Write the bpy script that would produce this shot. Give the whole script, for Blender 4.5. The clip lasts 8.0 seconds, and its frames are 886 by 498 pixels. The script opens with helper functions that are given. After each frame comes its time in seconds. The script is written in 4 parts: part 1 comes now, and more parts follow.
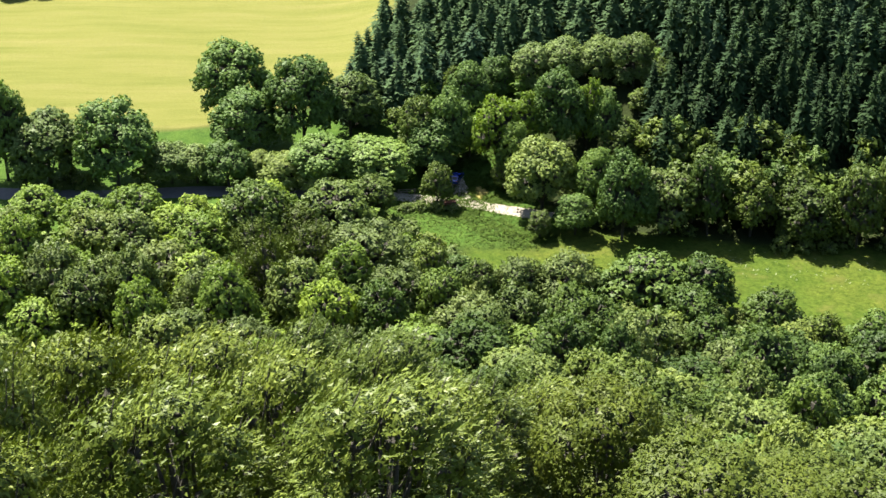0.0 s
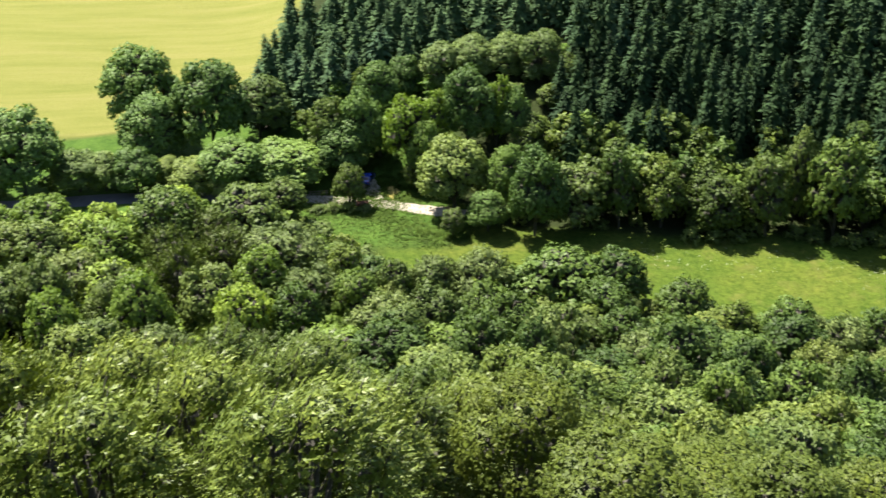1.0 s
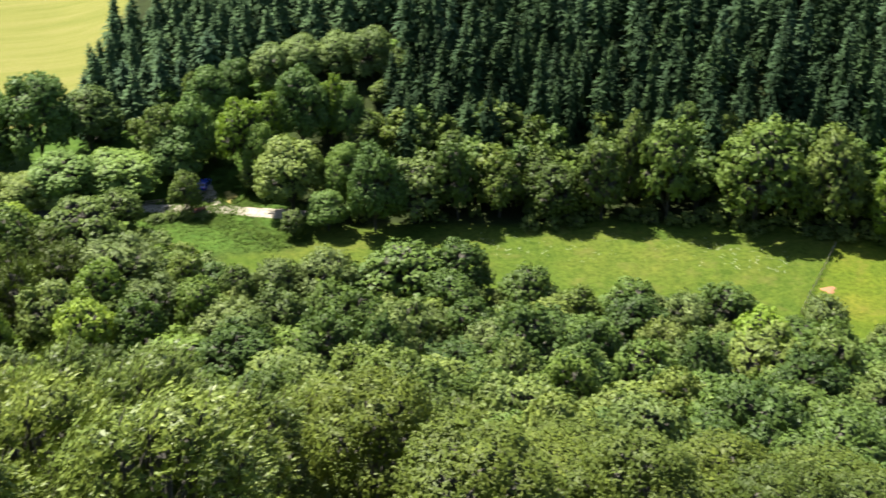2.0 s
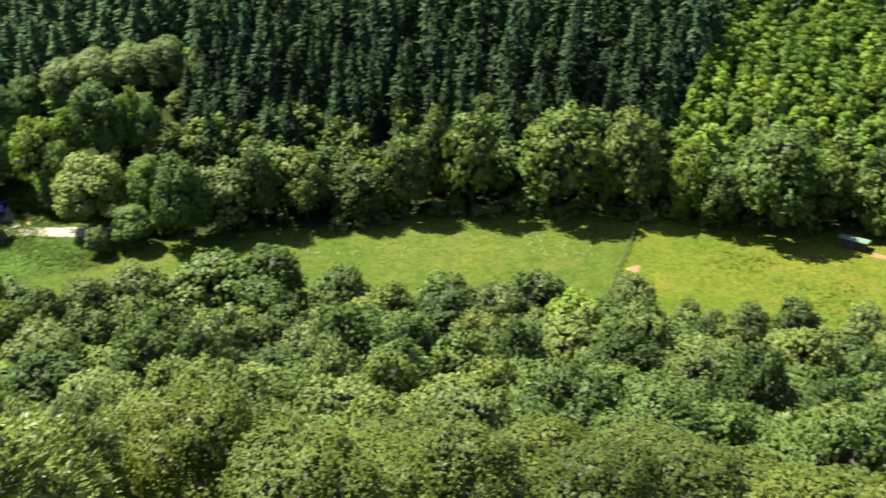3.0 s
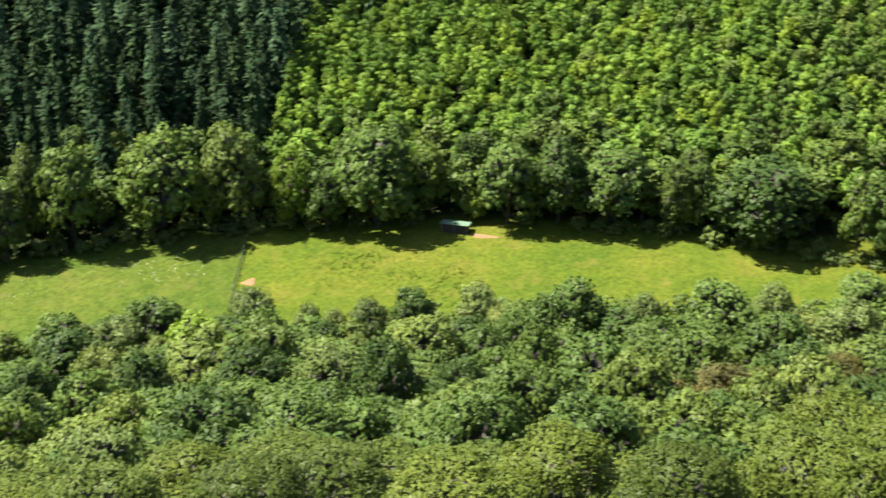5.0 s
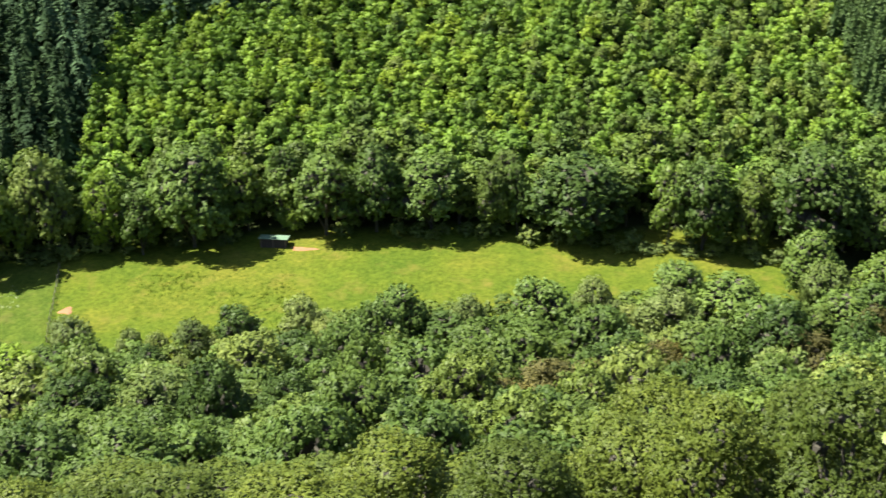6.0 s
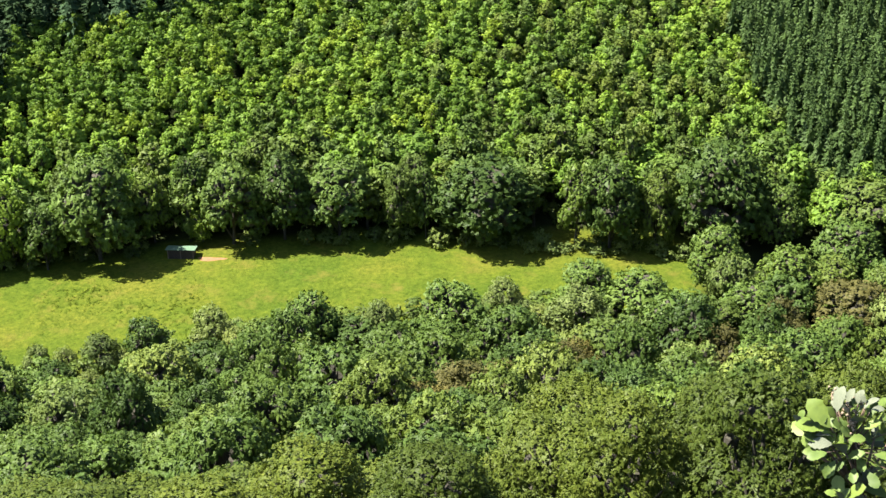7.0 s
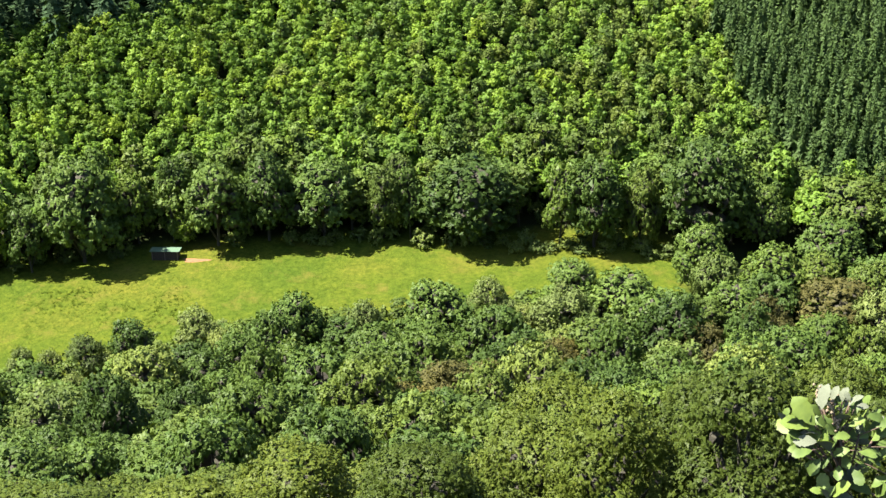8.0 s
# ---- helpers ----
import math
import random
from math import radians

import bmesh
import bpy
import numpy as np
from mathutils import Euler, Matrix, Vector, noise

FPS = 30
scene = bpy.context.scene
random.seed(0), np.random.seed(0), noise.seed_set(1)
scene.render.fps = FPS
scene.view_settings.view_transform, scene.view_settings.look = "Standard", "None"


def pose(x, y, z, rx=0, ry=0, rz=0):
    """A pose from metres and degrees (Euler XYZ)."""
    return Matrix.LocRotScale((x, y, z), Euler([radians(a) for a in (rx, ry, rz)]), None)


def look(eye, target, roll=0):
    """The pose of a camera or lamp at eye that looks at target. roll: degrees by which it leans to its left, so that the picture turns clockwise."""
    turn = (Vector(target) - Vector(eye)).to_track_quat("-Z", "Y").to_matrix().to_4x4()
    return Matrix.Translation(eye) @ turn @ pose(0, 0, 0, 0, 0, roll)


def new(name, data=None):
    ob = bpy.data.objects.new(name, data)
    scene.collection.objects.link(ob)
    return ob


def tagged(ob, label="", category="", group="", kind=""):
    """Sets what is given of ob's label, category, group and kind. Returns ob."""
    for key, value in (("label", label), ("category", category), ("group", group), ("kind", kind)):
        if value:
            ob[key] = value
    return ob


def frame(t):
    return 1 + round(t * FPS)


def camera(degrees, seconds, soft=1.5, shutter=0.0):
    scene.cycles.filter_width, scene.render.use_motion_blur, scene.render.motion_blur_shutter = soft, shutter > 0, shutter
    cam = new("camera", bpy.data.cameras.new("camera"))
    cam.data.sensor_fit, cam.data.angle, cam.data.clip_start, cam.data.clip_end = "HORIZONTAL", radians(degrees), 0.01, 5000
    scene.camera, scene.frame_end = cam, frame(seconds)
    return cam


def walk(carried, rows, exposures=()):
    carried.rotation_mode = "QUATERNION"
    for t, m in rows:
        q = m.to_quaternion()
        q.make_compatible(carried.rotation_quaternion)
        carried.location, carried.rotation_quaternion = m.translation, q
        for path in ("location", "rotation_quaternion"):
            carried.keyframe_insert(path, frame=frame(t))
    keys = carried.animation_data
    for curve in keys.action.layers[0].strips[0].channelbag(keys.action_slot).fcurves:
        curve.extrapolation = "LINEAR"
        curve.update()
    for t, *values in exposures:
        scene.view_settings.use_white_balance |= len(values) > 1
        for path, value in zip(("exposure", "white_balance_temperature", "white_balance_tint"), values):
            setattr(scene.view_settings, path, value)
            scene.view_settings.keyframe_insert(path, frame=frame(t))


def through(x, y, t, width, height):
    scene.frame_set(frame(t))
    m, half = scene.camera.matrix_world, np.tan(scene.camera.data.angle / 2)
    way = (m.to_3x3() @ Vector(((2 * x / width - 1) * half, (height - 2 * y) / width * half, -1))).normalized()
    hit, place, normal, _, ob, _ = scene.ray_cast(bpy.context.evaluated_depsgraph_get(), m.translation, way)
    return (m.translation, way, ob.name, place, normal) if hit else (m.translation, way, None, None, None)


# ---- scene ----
# ---- camera: a slow pan to the right from a lookout above the valley ----
EYE = 130.0
cam = camera(32.2, 8.0, soft=1.45, shutter=0.45)
# seconds, heading to the right, pitch, roll, in degrees
PAN = [
    (0.0, 0.00, -29.40, -0.39), (0.5, 1.21, -29.41, -0.36), (1.0, 3.69, -29.44, -0.34), (1.2, 4.92, -29.47, -0.34),
    (2.3, 12.83, -29.61, -0.46), (2.5, 14.48, -29.63, -0.46), (3.0, 18.61, -29.62, -0.47), (3.5, 23.16, -29.62, -0.50),
    (4.0, 27.70, -29.56, -0.49), (4.5, 31.29, -29.39, -0.47), (4.7, 32.75, -29.34, -0.47), (5.8, 41.56, -28.98, -0.40),
    (6.0, 42.84, -28.94, -0.38), (6.5, 45.53, -28.83, -0.30), (7.0, 46.71, -28.80, -0.28), (7.5, 47.17, -28.81, -0.26), (8.0, 47.36, -28.80, -0.26),
]
walk(cam, [(t, pose(0, 0, EYE, 0, 0, -az) @ pose(0, 0, 0, 90 + pitch, 0, 0) @ pose(0, 0, 0, 0, 0, lean)) for t, az, pitch, lean in PAN],
     exposures=[(0.0, 2.27), (2.5, 2.20), (4.5, 2.22), (6.0, 2.26), (8.0, 2.28)])

# ---- sky and sun ----
SUN_AZ, SUN_UP = -38.0, 57.0
world = bpy.data.worlds.new("world")
scene.world = world
world.use_nodes = True
sky = world.node_tree.nodes.new("ShaderNodeTexSky")
sky.sky_type = "NISHITA"
sky.sun_disc = False
sky.sun_elevation = radians(SUN_UP)
sky.sun_rotation = radians(SUN_AZ)
back = world.node_tree.nodes["Background"]
back.inputs["Strength"].default_value = 0.066
world.node_tree.links.new(sky.outputs["Color"], back.inputs["Color"])
sun_data = bpy.data.lights.new("sun", "SUN")
sun_data.energy = 5.05
sun_data.angle = radians(0.53)
sun_data.color = (1.0, 0.95, 0.85)
sun = new("sun", sun_data)
to_sun = Vector((math.sin(radians(SUN_AZ)) * math.cos(radians(SUN_UP)), math.cos(radians(SUN_AZ)) * math.cos(radians(SUN_UP)), math.sin(radians(SUN_UP))))
sun.matrix_world = look(to_sun * 300 + Vector((0, 100, 0)), (0, 100, 0))

rng = np.random.default_rng(7)


# ---- materials ----
def shader(name, rough=0.8):
    m = bpy.data.materials.new(name)
    m.use_nodes = True
    nt = m.node_tree
    b = nt.nodes["Principled BSDF"]
    b.inputs["Roughness"].default_value = rough
    return m, nt, b


def node(nt, kind, **values):
    n = nt.nodes.new(kind)
    for k, v in values.items():
        n.inputs[k.replace("_", " ")].default_value = v
    return n


def ramp(nt, source, *stops):
    r = nt.nodes.new("ShaderNodeValToRGB")
    e = r.color_ramp.elements
    while len(e) < len(stops):
        e.new(0.5)
    for k, (at, col) in enumerate(stops):
        e[k].position = at
        e[k].color = (*col, 1)
    nt.links.new(source, r.inputs["Fac"])
    return r.outputs["Color"]


def mixed(nt, fac, a, b, how="MIX"):
    n = nt.nodes.new("ShaderNodeMix")
    n.data_type, n.blend_type = "RGBA", how
    for key, v in ((0, fac), (6, a), (7, b)):
        if isinstance(v, (int, float)):
            n.inputs[key].default_value = v
        elif isinstance(v, tuple):
            n.inputs[key].default_value = (*v, 1)
        else:
            nt.links.new(v, n.inputs[key])
    return n.outputs[2]


def noise_tex(nt, scale, detail=4.0, rough=0.6, vector=None):
    n = node(nt, "ShaderNodeTexNoise", Scale=scale, Detail=detail, Roughness=rough)
    if vector is None:
        vector = nt.nodes.new("ShaderNodeNewGeometry").outputs["Position"]
    nt.links.new(vector, n.inputs["Vector"])
    return n.outputs["Fac"]


def bump(nt, b, source, strength, distance):
    n = node(nt, "ShaderNodeBump", Strength=strength, Distance=distance)
    nt.links.new(source, n.inputs["Height"])
    nt.links.new(n.outputs["Normal"], b.inputs["Normal"])


def leaf_material(name, dark, mid, light, through=0.14, gloss=0.5, shine=0.09, grain=0.45):
    """Leaves: each one, each tree and each side of the crown a little different; some light comes through them."""
    m, nt, b = shader(name, gloss)
    info = nt.nodes.new("ShaderNodeObjectInfo").outputs["Random"]
    geo = nt.nodes.new("ShaderNodeNewGeometry")
    blend = ramp(nt, geo.outputs["Random Per Island"], (0.0, dark), (0.55, mid), (1.0, light))
    col = mixed(nt, 0.5, blend, mid)
    tone = ramp(nt, info, (0.0, (0.63, 0.68, 0.62)), (0.5, (0.98, 1.0, 0.96)), (1.0, (1.22, 1.16, 0.92)))
    col = mixed(nt, 1.0, col, tone, "MULTIPLY")
    patch = ramp(nt, noise_tex(nt, grain, 3.0), (0.3, (0.82, 0.85, 0.82)), (0.7, (1.16, 1.12, 1.0)))
    col = mixed(nt, 1.0, col, patch, "MULTIPLY")
    nt.links.new(col, b.inputs["Base Color"])
    b.inputs["Specular IOR Level"].default_value = shine
    glow = nt.nodes.new("ShaderNodeBsdfTranslucent")
    nt.links.new(mixed(nt, 1.0, col, (1.15, 1.25, 0.55), "MULTIPLY"), glow.inputs["Color"])
    mix = nt.nodes.new("ShaderNodeMixShader")
    mix.inputs[0].default_value = through
    nt.links.new(b.outputs[0], mix.inputs[1])
    nt.links.new(glow.outputs[0], mix.inputs[2])
    nt.links.new(mix.outputs[0], nt.nodes["Material Output"].inputs["Surface"])
    return m


def plain_material(name, a, b_col, scale, rough=0.8, relief=0.3, depth=0.02, metal=0.0):
    m, nt, b = shader(name, rough)
    where = nt.nodes.new("ShaderNodeTexCoord").outputs["Object"]
    n = noise_tex(nt, scale, 6.0, 0.65, where)
    fine = noise_tex(nt, scale * 7, 3.0, 0.6, where)
    col = ramp(nt, n, (0.3, a), (0.7, b_col))
    col = mixed(nt, 1.0, col, ramp(nt, fine, (0.25, (0.8, 0.8, 0.8)), (0.75, (1.15, 1.15, 1.15))), "MULTIPLY")
    nt.links.new(col, b.inputs["Base Color"])
    b.inputs["Metallic"].default_value = metal
    bump(nt, b, fine, relief, depth)
    return m


LEAF = {
    "m": leaf_material("leaf_maple", (0.040, 0.068, 0.017), (0.068, 0.107, 0.025), (0.112, 0.155, 0.039)),
    "d": leaf_material("leaf_dark", (0.027, 0.047, 0.012), (0.047, 0.077, 0.019), (0.079, 0.118, 0.031)),
    "g": leaf_material("leaf_greyish", (0.052, 0.076, 0.023), (0.088, 0.120, 0.032), (0.145, 0.176, 0.054)),
    "b": leaf_material("leaf_bright", (0.080, 0.127, 0.018), (0.132, 0.195, 0.028), (0.195, 0.252, 0.041), 0.30),
    "o": leaf_material("leaf_olive", (0.043, 0.064, 0.015), (0.071, 0.102, 0.023), (0.108, 0.139, 0.033)),
    "w": leaf_material("leaf_willow", (0.063, 0.085, 0.028), (0.103, 0.133, 0.043), (0.151, 0.186, 0.065)),
    "n": leaf_material("leaf_beech", (0.032, 0.047, 0.008), (0.054, 0.075, 0.014), (0.089, 0.108, 0.024), 0.12, 0.5),
    "k": leaf_material("leaf_hornbeam", (0.024, 0.038, 0.007), (0.074, 0.102, 0.018), (0.158, 0.190, 0.046), 0.09, 0.45, 0.14),
    "h": leaf_material("leaf_hillside", (0.083, 0.148, 0.028), (0.137, 0.219, 0.041), (0.199, 0.281, 0.060), 0.36),
    "y": leaf_material("leaf_pale", (0.090, 0.137, 0.026), (0.143, 0.204, 0.040), (0.211, 0.274, 0.069), 0.28),
    "r": leaf_material("leaf_reddish", (0.048, 0.046, 0.017), (0.078, 0.072, 0.025), (0.118, 0.107, 0.037), 0.15, 0.55),
    # m and g again, lighter and bluer: distance haze put into the leaf colour
    "M": leaf_material("leaf_field_maple", (0.050, 0.088, 0.024), (0.087, 0.141, 0.038), (0.146, 0.207, 0.063), 0.18),
    "A": leaf_material("leaf_ash", (0.069, 0.101, 0.033), (0.116, 0.158, 0.049), (0.190, 0.233, 0.079), 0.18),
    "s": leaf_material("needle_dark", (0.012, 0.024, 0.011), (0.019, 0.038, 0.016), (0.031, 0.056, 0.022), 0.08, 0.8, 0.08),
    "q": leaf_material("needle_mid", (0.022, 0.042, 0.024), (0.036, 0.066, 0.035), (0.055, 0.094, 0.046), 0.08, 0.8, 0.08),
    "p": leaf_material("needle_young", (0.027, 0.048, 0.017), (0.045, 0.076, 0.024), (0.068, 0.105, 0.032), 0.15, 0.6),
}
# trunks and limbs; also the crown cores, which paint the gaps between leaves dark
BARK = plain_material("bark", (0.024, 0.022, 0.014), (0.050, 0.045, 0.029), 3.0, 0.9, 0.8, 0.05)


# ---- ground ----
def smooth(a, b, v):
    k = np.clip((v - a) / (b - a), 0.0, 1.0)
    return k * k * (3 - 2 * k)


def terrain(x, y):
    """Height of the ground: a steep wooded slope below the lookout, a flat valley floor, the far hillside."""
    x, y = np.asarray(x, float), np.asarray(y, float)
    r, az = np.hypot(x, y), np.degrees(np.arctan2(x, y))
    near = np.interp(r, [0, 1.2, 2.5, 4, 20, 47, 110, 165, 188, 200, 212], [128.4, 128.3, 126.0, 124.0, 104, 80, 40, 11, 2.2, 0.5, 0.0])
    rise = 0.05 + 0.40 * smooth(-5.0, 11.0, az)
    run = np.maximum(0.0, r - 247.0 - 14 * smooth(0.0, -10.0, az))
    far = 105.0 * (1 - np.exp(-rise * run / 105.0)) * smooth(0, 14, run)
    roll = 0.35 * np.sin(x / 13.0 + 1.0) * np.cos(y / 17.0) + 0.15 * np.sin(x / 5.0 + y / 6.0)
    z = near + far + roll * smooth(150, 215, r)
    back = smooth(78, 115, np.abs((az - 24 + 180) % 360 - 180))
    return z * (1 - back) + back * (128.4 + 0.03 * r)


def zone_masks(x, y):
    """How much of each place is mown meadow, corn field or rough verge; the rest is forest floor."""
    r, az = np.hypot(x, y), np.degrees(np.arctan2(x, y))
    wob = 1.5 * np.sin(x / 4.0) + 1.2 * np.sin(y / 3.1 + x / 7.0)
    rim = np.interp(az, [0, 4.5, 6, 12, 18, 24, 30, 58], [247, 246, 237, 238, 241, 243, 244, 244])
    meadow = smooth(176, 186, r + wob) * smooth(2.0, -1.5, r + 0.5 * wob - rim) * smooth(0.4, 1.4, az) * smooth(59, 57, az)
    line = np.interp(y, [262, 280, 292, 306, 420], [-19, -17, -16, -11, 1])
    start = np.interp(x, [-160, -90, -60, -40, -20], [272, 273, 276, 280, 290])
    field = smooth(0.0, 1.6, line - x + 0.3 * wob) * smooth(0.0, 1.8, y - start + 0.3 * wob) * smooth(-160, -120, x)
    verge = smooth(228, 233, r) * smooth(290, 284, r) * smooth(4.5, 3.5, az) * (1 - field)
    verge = np.maximum(verge, smooth(231, 235, r + 0.3 * wob) * smooth(247, 245, r) * smooth(0, 1, az) * smooth(5.5, 4.5, az))
    return meadow * (1 - verge), field, verge


def ground_material():
    m, nt, b = shader("ground_cover", 0.95)
    b.inputs["Specular IOR Level"].default_value = 0.05
    masks = nt.nodes.new("ShaderNodeVertexColor")
    masks.layer_name = "cover"
    part = nt.nodes.new("ShaderNodeSeparateColor")
    nt.links.new(masks.outputs["Color"], part.inputs["Color"])
    big, mid, fine = noise_tex(nt, 0.05, 4.0), noise_tex(nt, 0.35, 5.0, 0.7), noise_tex(nt, 2.6, 5.0, 0.75)
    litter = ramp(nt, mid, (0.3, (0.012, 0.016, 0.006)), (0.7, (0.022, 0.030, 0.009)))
    grass = ramp(nt, big, (0.32, (0.034, 0.061, 0.009)), (0.5, (0.047, 0.071, 0.010)), (0.68, (0.066, 0.080, 0.014)))
    grass = mixed(nt, 1.0, grass, ramp(nt, mid, (0.3, (0.78, 0.85, 0.8)), (0.72, (1.2, 1.12, 1.1))), "MULTIPLY")
    clump = noise_tex(nt, 1.1, 6.0, 0.75)
    grass = mixed(nt, 1.0, grass, ramp(nt, clump, (0.34, (0.60, 0.68, 0.6)), (0.5, (1.0, 1.0, 1.0)), (0.66, (1.38, 1.28, 1.2))), "MULTIPLY")
    grass = mixed(nt, 1.0, grass, ramp(nt, fine, (0.3, (0.80, 0.82, 0.8)), (0.7, (1.18, 1.15, 1.15))), "MULTIPLY")
    dry = ramp(nt, noise_tex(nt, 0.16, 6.0, 0.7), (0.54, (0, 0, 0)), (0.72, (1, 1, 1)))
    grass = mixed(nt, dry, grass, (0.079, 0.081, 0.019))
    lush = mixed(nt, 1.0, grass, (1.28, 1.16, 0.9), "MULTIPLY")
    grass = mixed(nt, masks.outputs["Alpha"], grass, lush)
    # the corn field: long faint rows across the slope
    pos = nt.nodes.new("ShaderNodeNewGeometry").outputs["Position"]
    mapped = node(nt, "ShaderNodeMapping", Scale=(0.03, 0.35, 0.2), Rotation=(0, 0, radians(-4)))
    nt.links.new(pos, mapped.inputs["Vector"])
    rows = noise_tex(nt, 1.0, 5.0, 0.65, mapped.outputs["Vector"])
    corn = ramp(nt, rows, (0.3, (0.092, 0.100, 0.022)), (0.5, (0.113, 0.114, 0.029)), (0.7, (0.131, 0.123, 0.038)))
    corn = mixed(nt, 1.0, corn, ramp(nt, fine, (0.25, (0.86, 0.86, 0.86)), (0.75, (1.1, 1.1, 1.1))), "MULTIPLY")
    rough = ramp(nt, mid, (0.3, (0.029, 0.061, 0.010)), (0.7, (0.056, 0.096, 0.016)))
    rough = mixed(nt, 1.0, rough, ramp(nt, fine, (0.3, (0.6, 0.65, 0.6)), (0.7, (1.25, 1.2, 1.2))), "MULTIPLY")
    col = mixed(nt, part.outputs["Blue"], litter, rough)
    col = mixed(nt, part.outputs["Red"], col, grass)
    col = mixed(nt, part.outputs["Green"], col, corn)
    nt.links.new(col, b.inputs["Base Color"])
    bump(nt, b, mixed(nt, 0.5, mid, fine), 0.9, 0.5)
    return m


def mesh_object(name, verts, faces, material, parent=None, label="", smooth_shade=False):
    me = bpy.data.meshes.new(name)
    me.from_pydata([tuple(v) for v in verts], [], [tuple(f) for f in faces])
    if material:
        me.materials.append(material)
    if smooth_shade:
        me.polygons.foreach_set("use_smooth", np.ones(len(me.polygons), bool))
    me.update()
    ob = new(name, me)
    ob.parent = parent
    return tagged(ob, label)


def ground_sheet():
    az = np.concatenate([np.arange(-26, 76, 0.42), np.arange(76, 334, 3.0)])
    rs = np.concatenate([[0.6, 1.2, 1.8, 2.5, 4, 7, 12, 20, 30], np.arange(40, 176, 4.0), np.arange(176, 300, 1.8), np.arange(300, 420, 3.0), [440, 480, 540, 640, 800, 1100, 1600, 2400]])
    A, R = np.meshgrid(np.radians(az), rs)
    X, Y = R * np.sin(A), R * np.cos(A)
    Z = terrain(X, Y)
    n, k = len(az), len(rs)
    verts = np.stack([X, Y, Z], -1).reshape(-1, 3)
    i = np.arange(k - 1)[:, None] * n + np.arange(n)[None, :]
    j = np.arange(k - 1)[:, None] * n + (np.arange(n)[None, :] + 1) % n
    faces = np.stack([i, j, j + n, i + n], -1).reshape(-1, 4)
    ob = mesh_object("ground", verts, faces, ground_material(), smooth_shade=True)
    cap = bmesh.new()
    cap.from_mesh(ob.data)
    cap.verts.ensure_lookup_table()
    ring = [cap.verts[q] for q in range(n)]
    top = cap.verts.new((0, 0, 128.4))
    for q in range(n):
        cap.faces.new((ring[q], top, ring[(q + 1) % n]))
    cap.to_mesh(ob.data)
    cap.free()
    me, dy, ve = zone_masks(verts[:, 0], verts[:, 1])
    layer = ob.data.color_attributes.new("cover", "FLOAT_COLOR", "POINT")
    cols = np.ones((len(verts) + 1, 4))
    cols[:-1, 0], cols[:-1, 1], cols[:-1, 2], cols[-1, :3] = me, dy, ve, 0
    # beyond the fence lies a lusher pasture
    cols[:-1, 3] = smooth(-0.8, 0.8, (verts[:, 0] - 93.5) * 19.5 / 24 - (verts[:, 1] - 193.0) * 14 / 24)
    layer.data.foreach_set("color", cols.astype(np.float32).ravel())
    tagged(ob, "valley ground with mown meadow, ripening field and wooded slopes", "ground", kind="structure")


ground_sheet()


# ---- trees ----
def unit(v):
    return v / np.maximum(np.linalg.norm(v, axis=-1, keepdims=True), 1e-9)


def sphere_points(n, g):
    i = np.arange(n) + 0.5
    ph, th = np.arccos(1 - 2 * i / n), np.pi * (1 + 5 ** 0.5) * i + g.uniform(0, 6)
    return unit(np.stack([np.cos(th) * np.sin(ph), np.sin(th) * np.sin(ph), np.cos(ph)], -1) + g.normal(0, 0.16, (n, 3)))


def leaves(pos, nrm, along, length, width, skew):
    """One small three-cornered leaf spray for each place."""
    nrm = unit(nrm)
    along = unit(along - nrm * (along * nrm).sum(-1, keepdims=True))
    side = np.cross(nrm, along)
    L, W, skew = length[:, None], width[:, None], skew[:, None]
    v = np.stack([pos - along * L * (0.4 - skew) - side * W * 0.5, pos + along * L * 0.55, pos - along * L * (0.4 + skew) + side * W * 0.5], 1)
    return v.reshape(-1, 3)


def leaf_mesh(name, verts, normals, material, inner=0):
    """Leaves as loose triangles, shaded softly round the clump that they sit on; the last ones, inner, are dark cores
    that stand in for crown shade.
    """
    me = bpy.data.meshes.new(name)
    n = len(verts) // 3
    me.vertices.add(len(verts))
    me.vertices.foreach_set("co", verts.astype(np.float32).ravel())
    me.loops.add(len(verts))
    me.loops.foreach_set("vertex_index", np.arange(len(verts), dtype=np.int32))
    me.polygons.add(n)
    me.polygons.foreach_set("loop_start", np.arange(0, 3 * n, 3, dtype=np.int32))
    me.materials.append(material)
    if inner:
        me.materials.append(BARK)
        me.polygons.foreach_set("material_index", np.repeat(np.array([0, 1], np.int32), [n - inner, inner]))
    me.update(calc_edges=True)
    me.polygons.foreach_set("use_smooth", np.ones(n, bool))
    me.normals_split_custom_set_from_vertices(np.repeat(unit(normals), 3, 0).tolist())
    return me


def tube(points, radii, sides=7):
    """A tapered, bent limb through the points."""
    pts, rad = np.array(points, float), np.array(radii, float)
    vs, fs = [], []
    for k in range(len(pts)):
        d = unit(pts[min(k + 1, len(pts) - 1)] - pts[max(k - 1, 0)])
        a = unit(np.cross(d, (0.3, 1, 0.1)))
        b = np.cross(d, a)
        for s in range(sides):
            w = 2 * np.pi * s / sides
            vs.append(pts[k] + rad[k] * (a * np.cos(w) + b * np.sin(w)))
    for k in range(len(pts) - 1):
        for s in range(sides):
            q = (s + 1) % sides
            fs.append((k * sides + s, k * sides + q, (k + 1) * sides + q, (k + 1) * sides + s))
    fs.append(tuple(range(sides))[::-1])
    fs.append(tuple(range((len(pts) - 1) * sides, len(pts) * sides)))
    return vs, fs


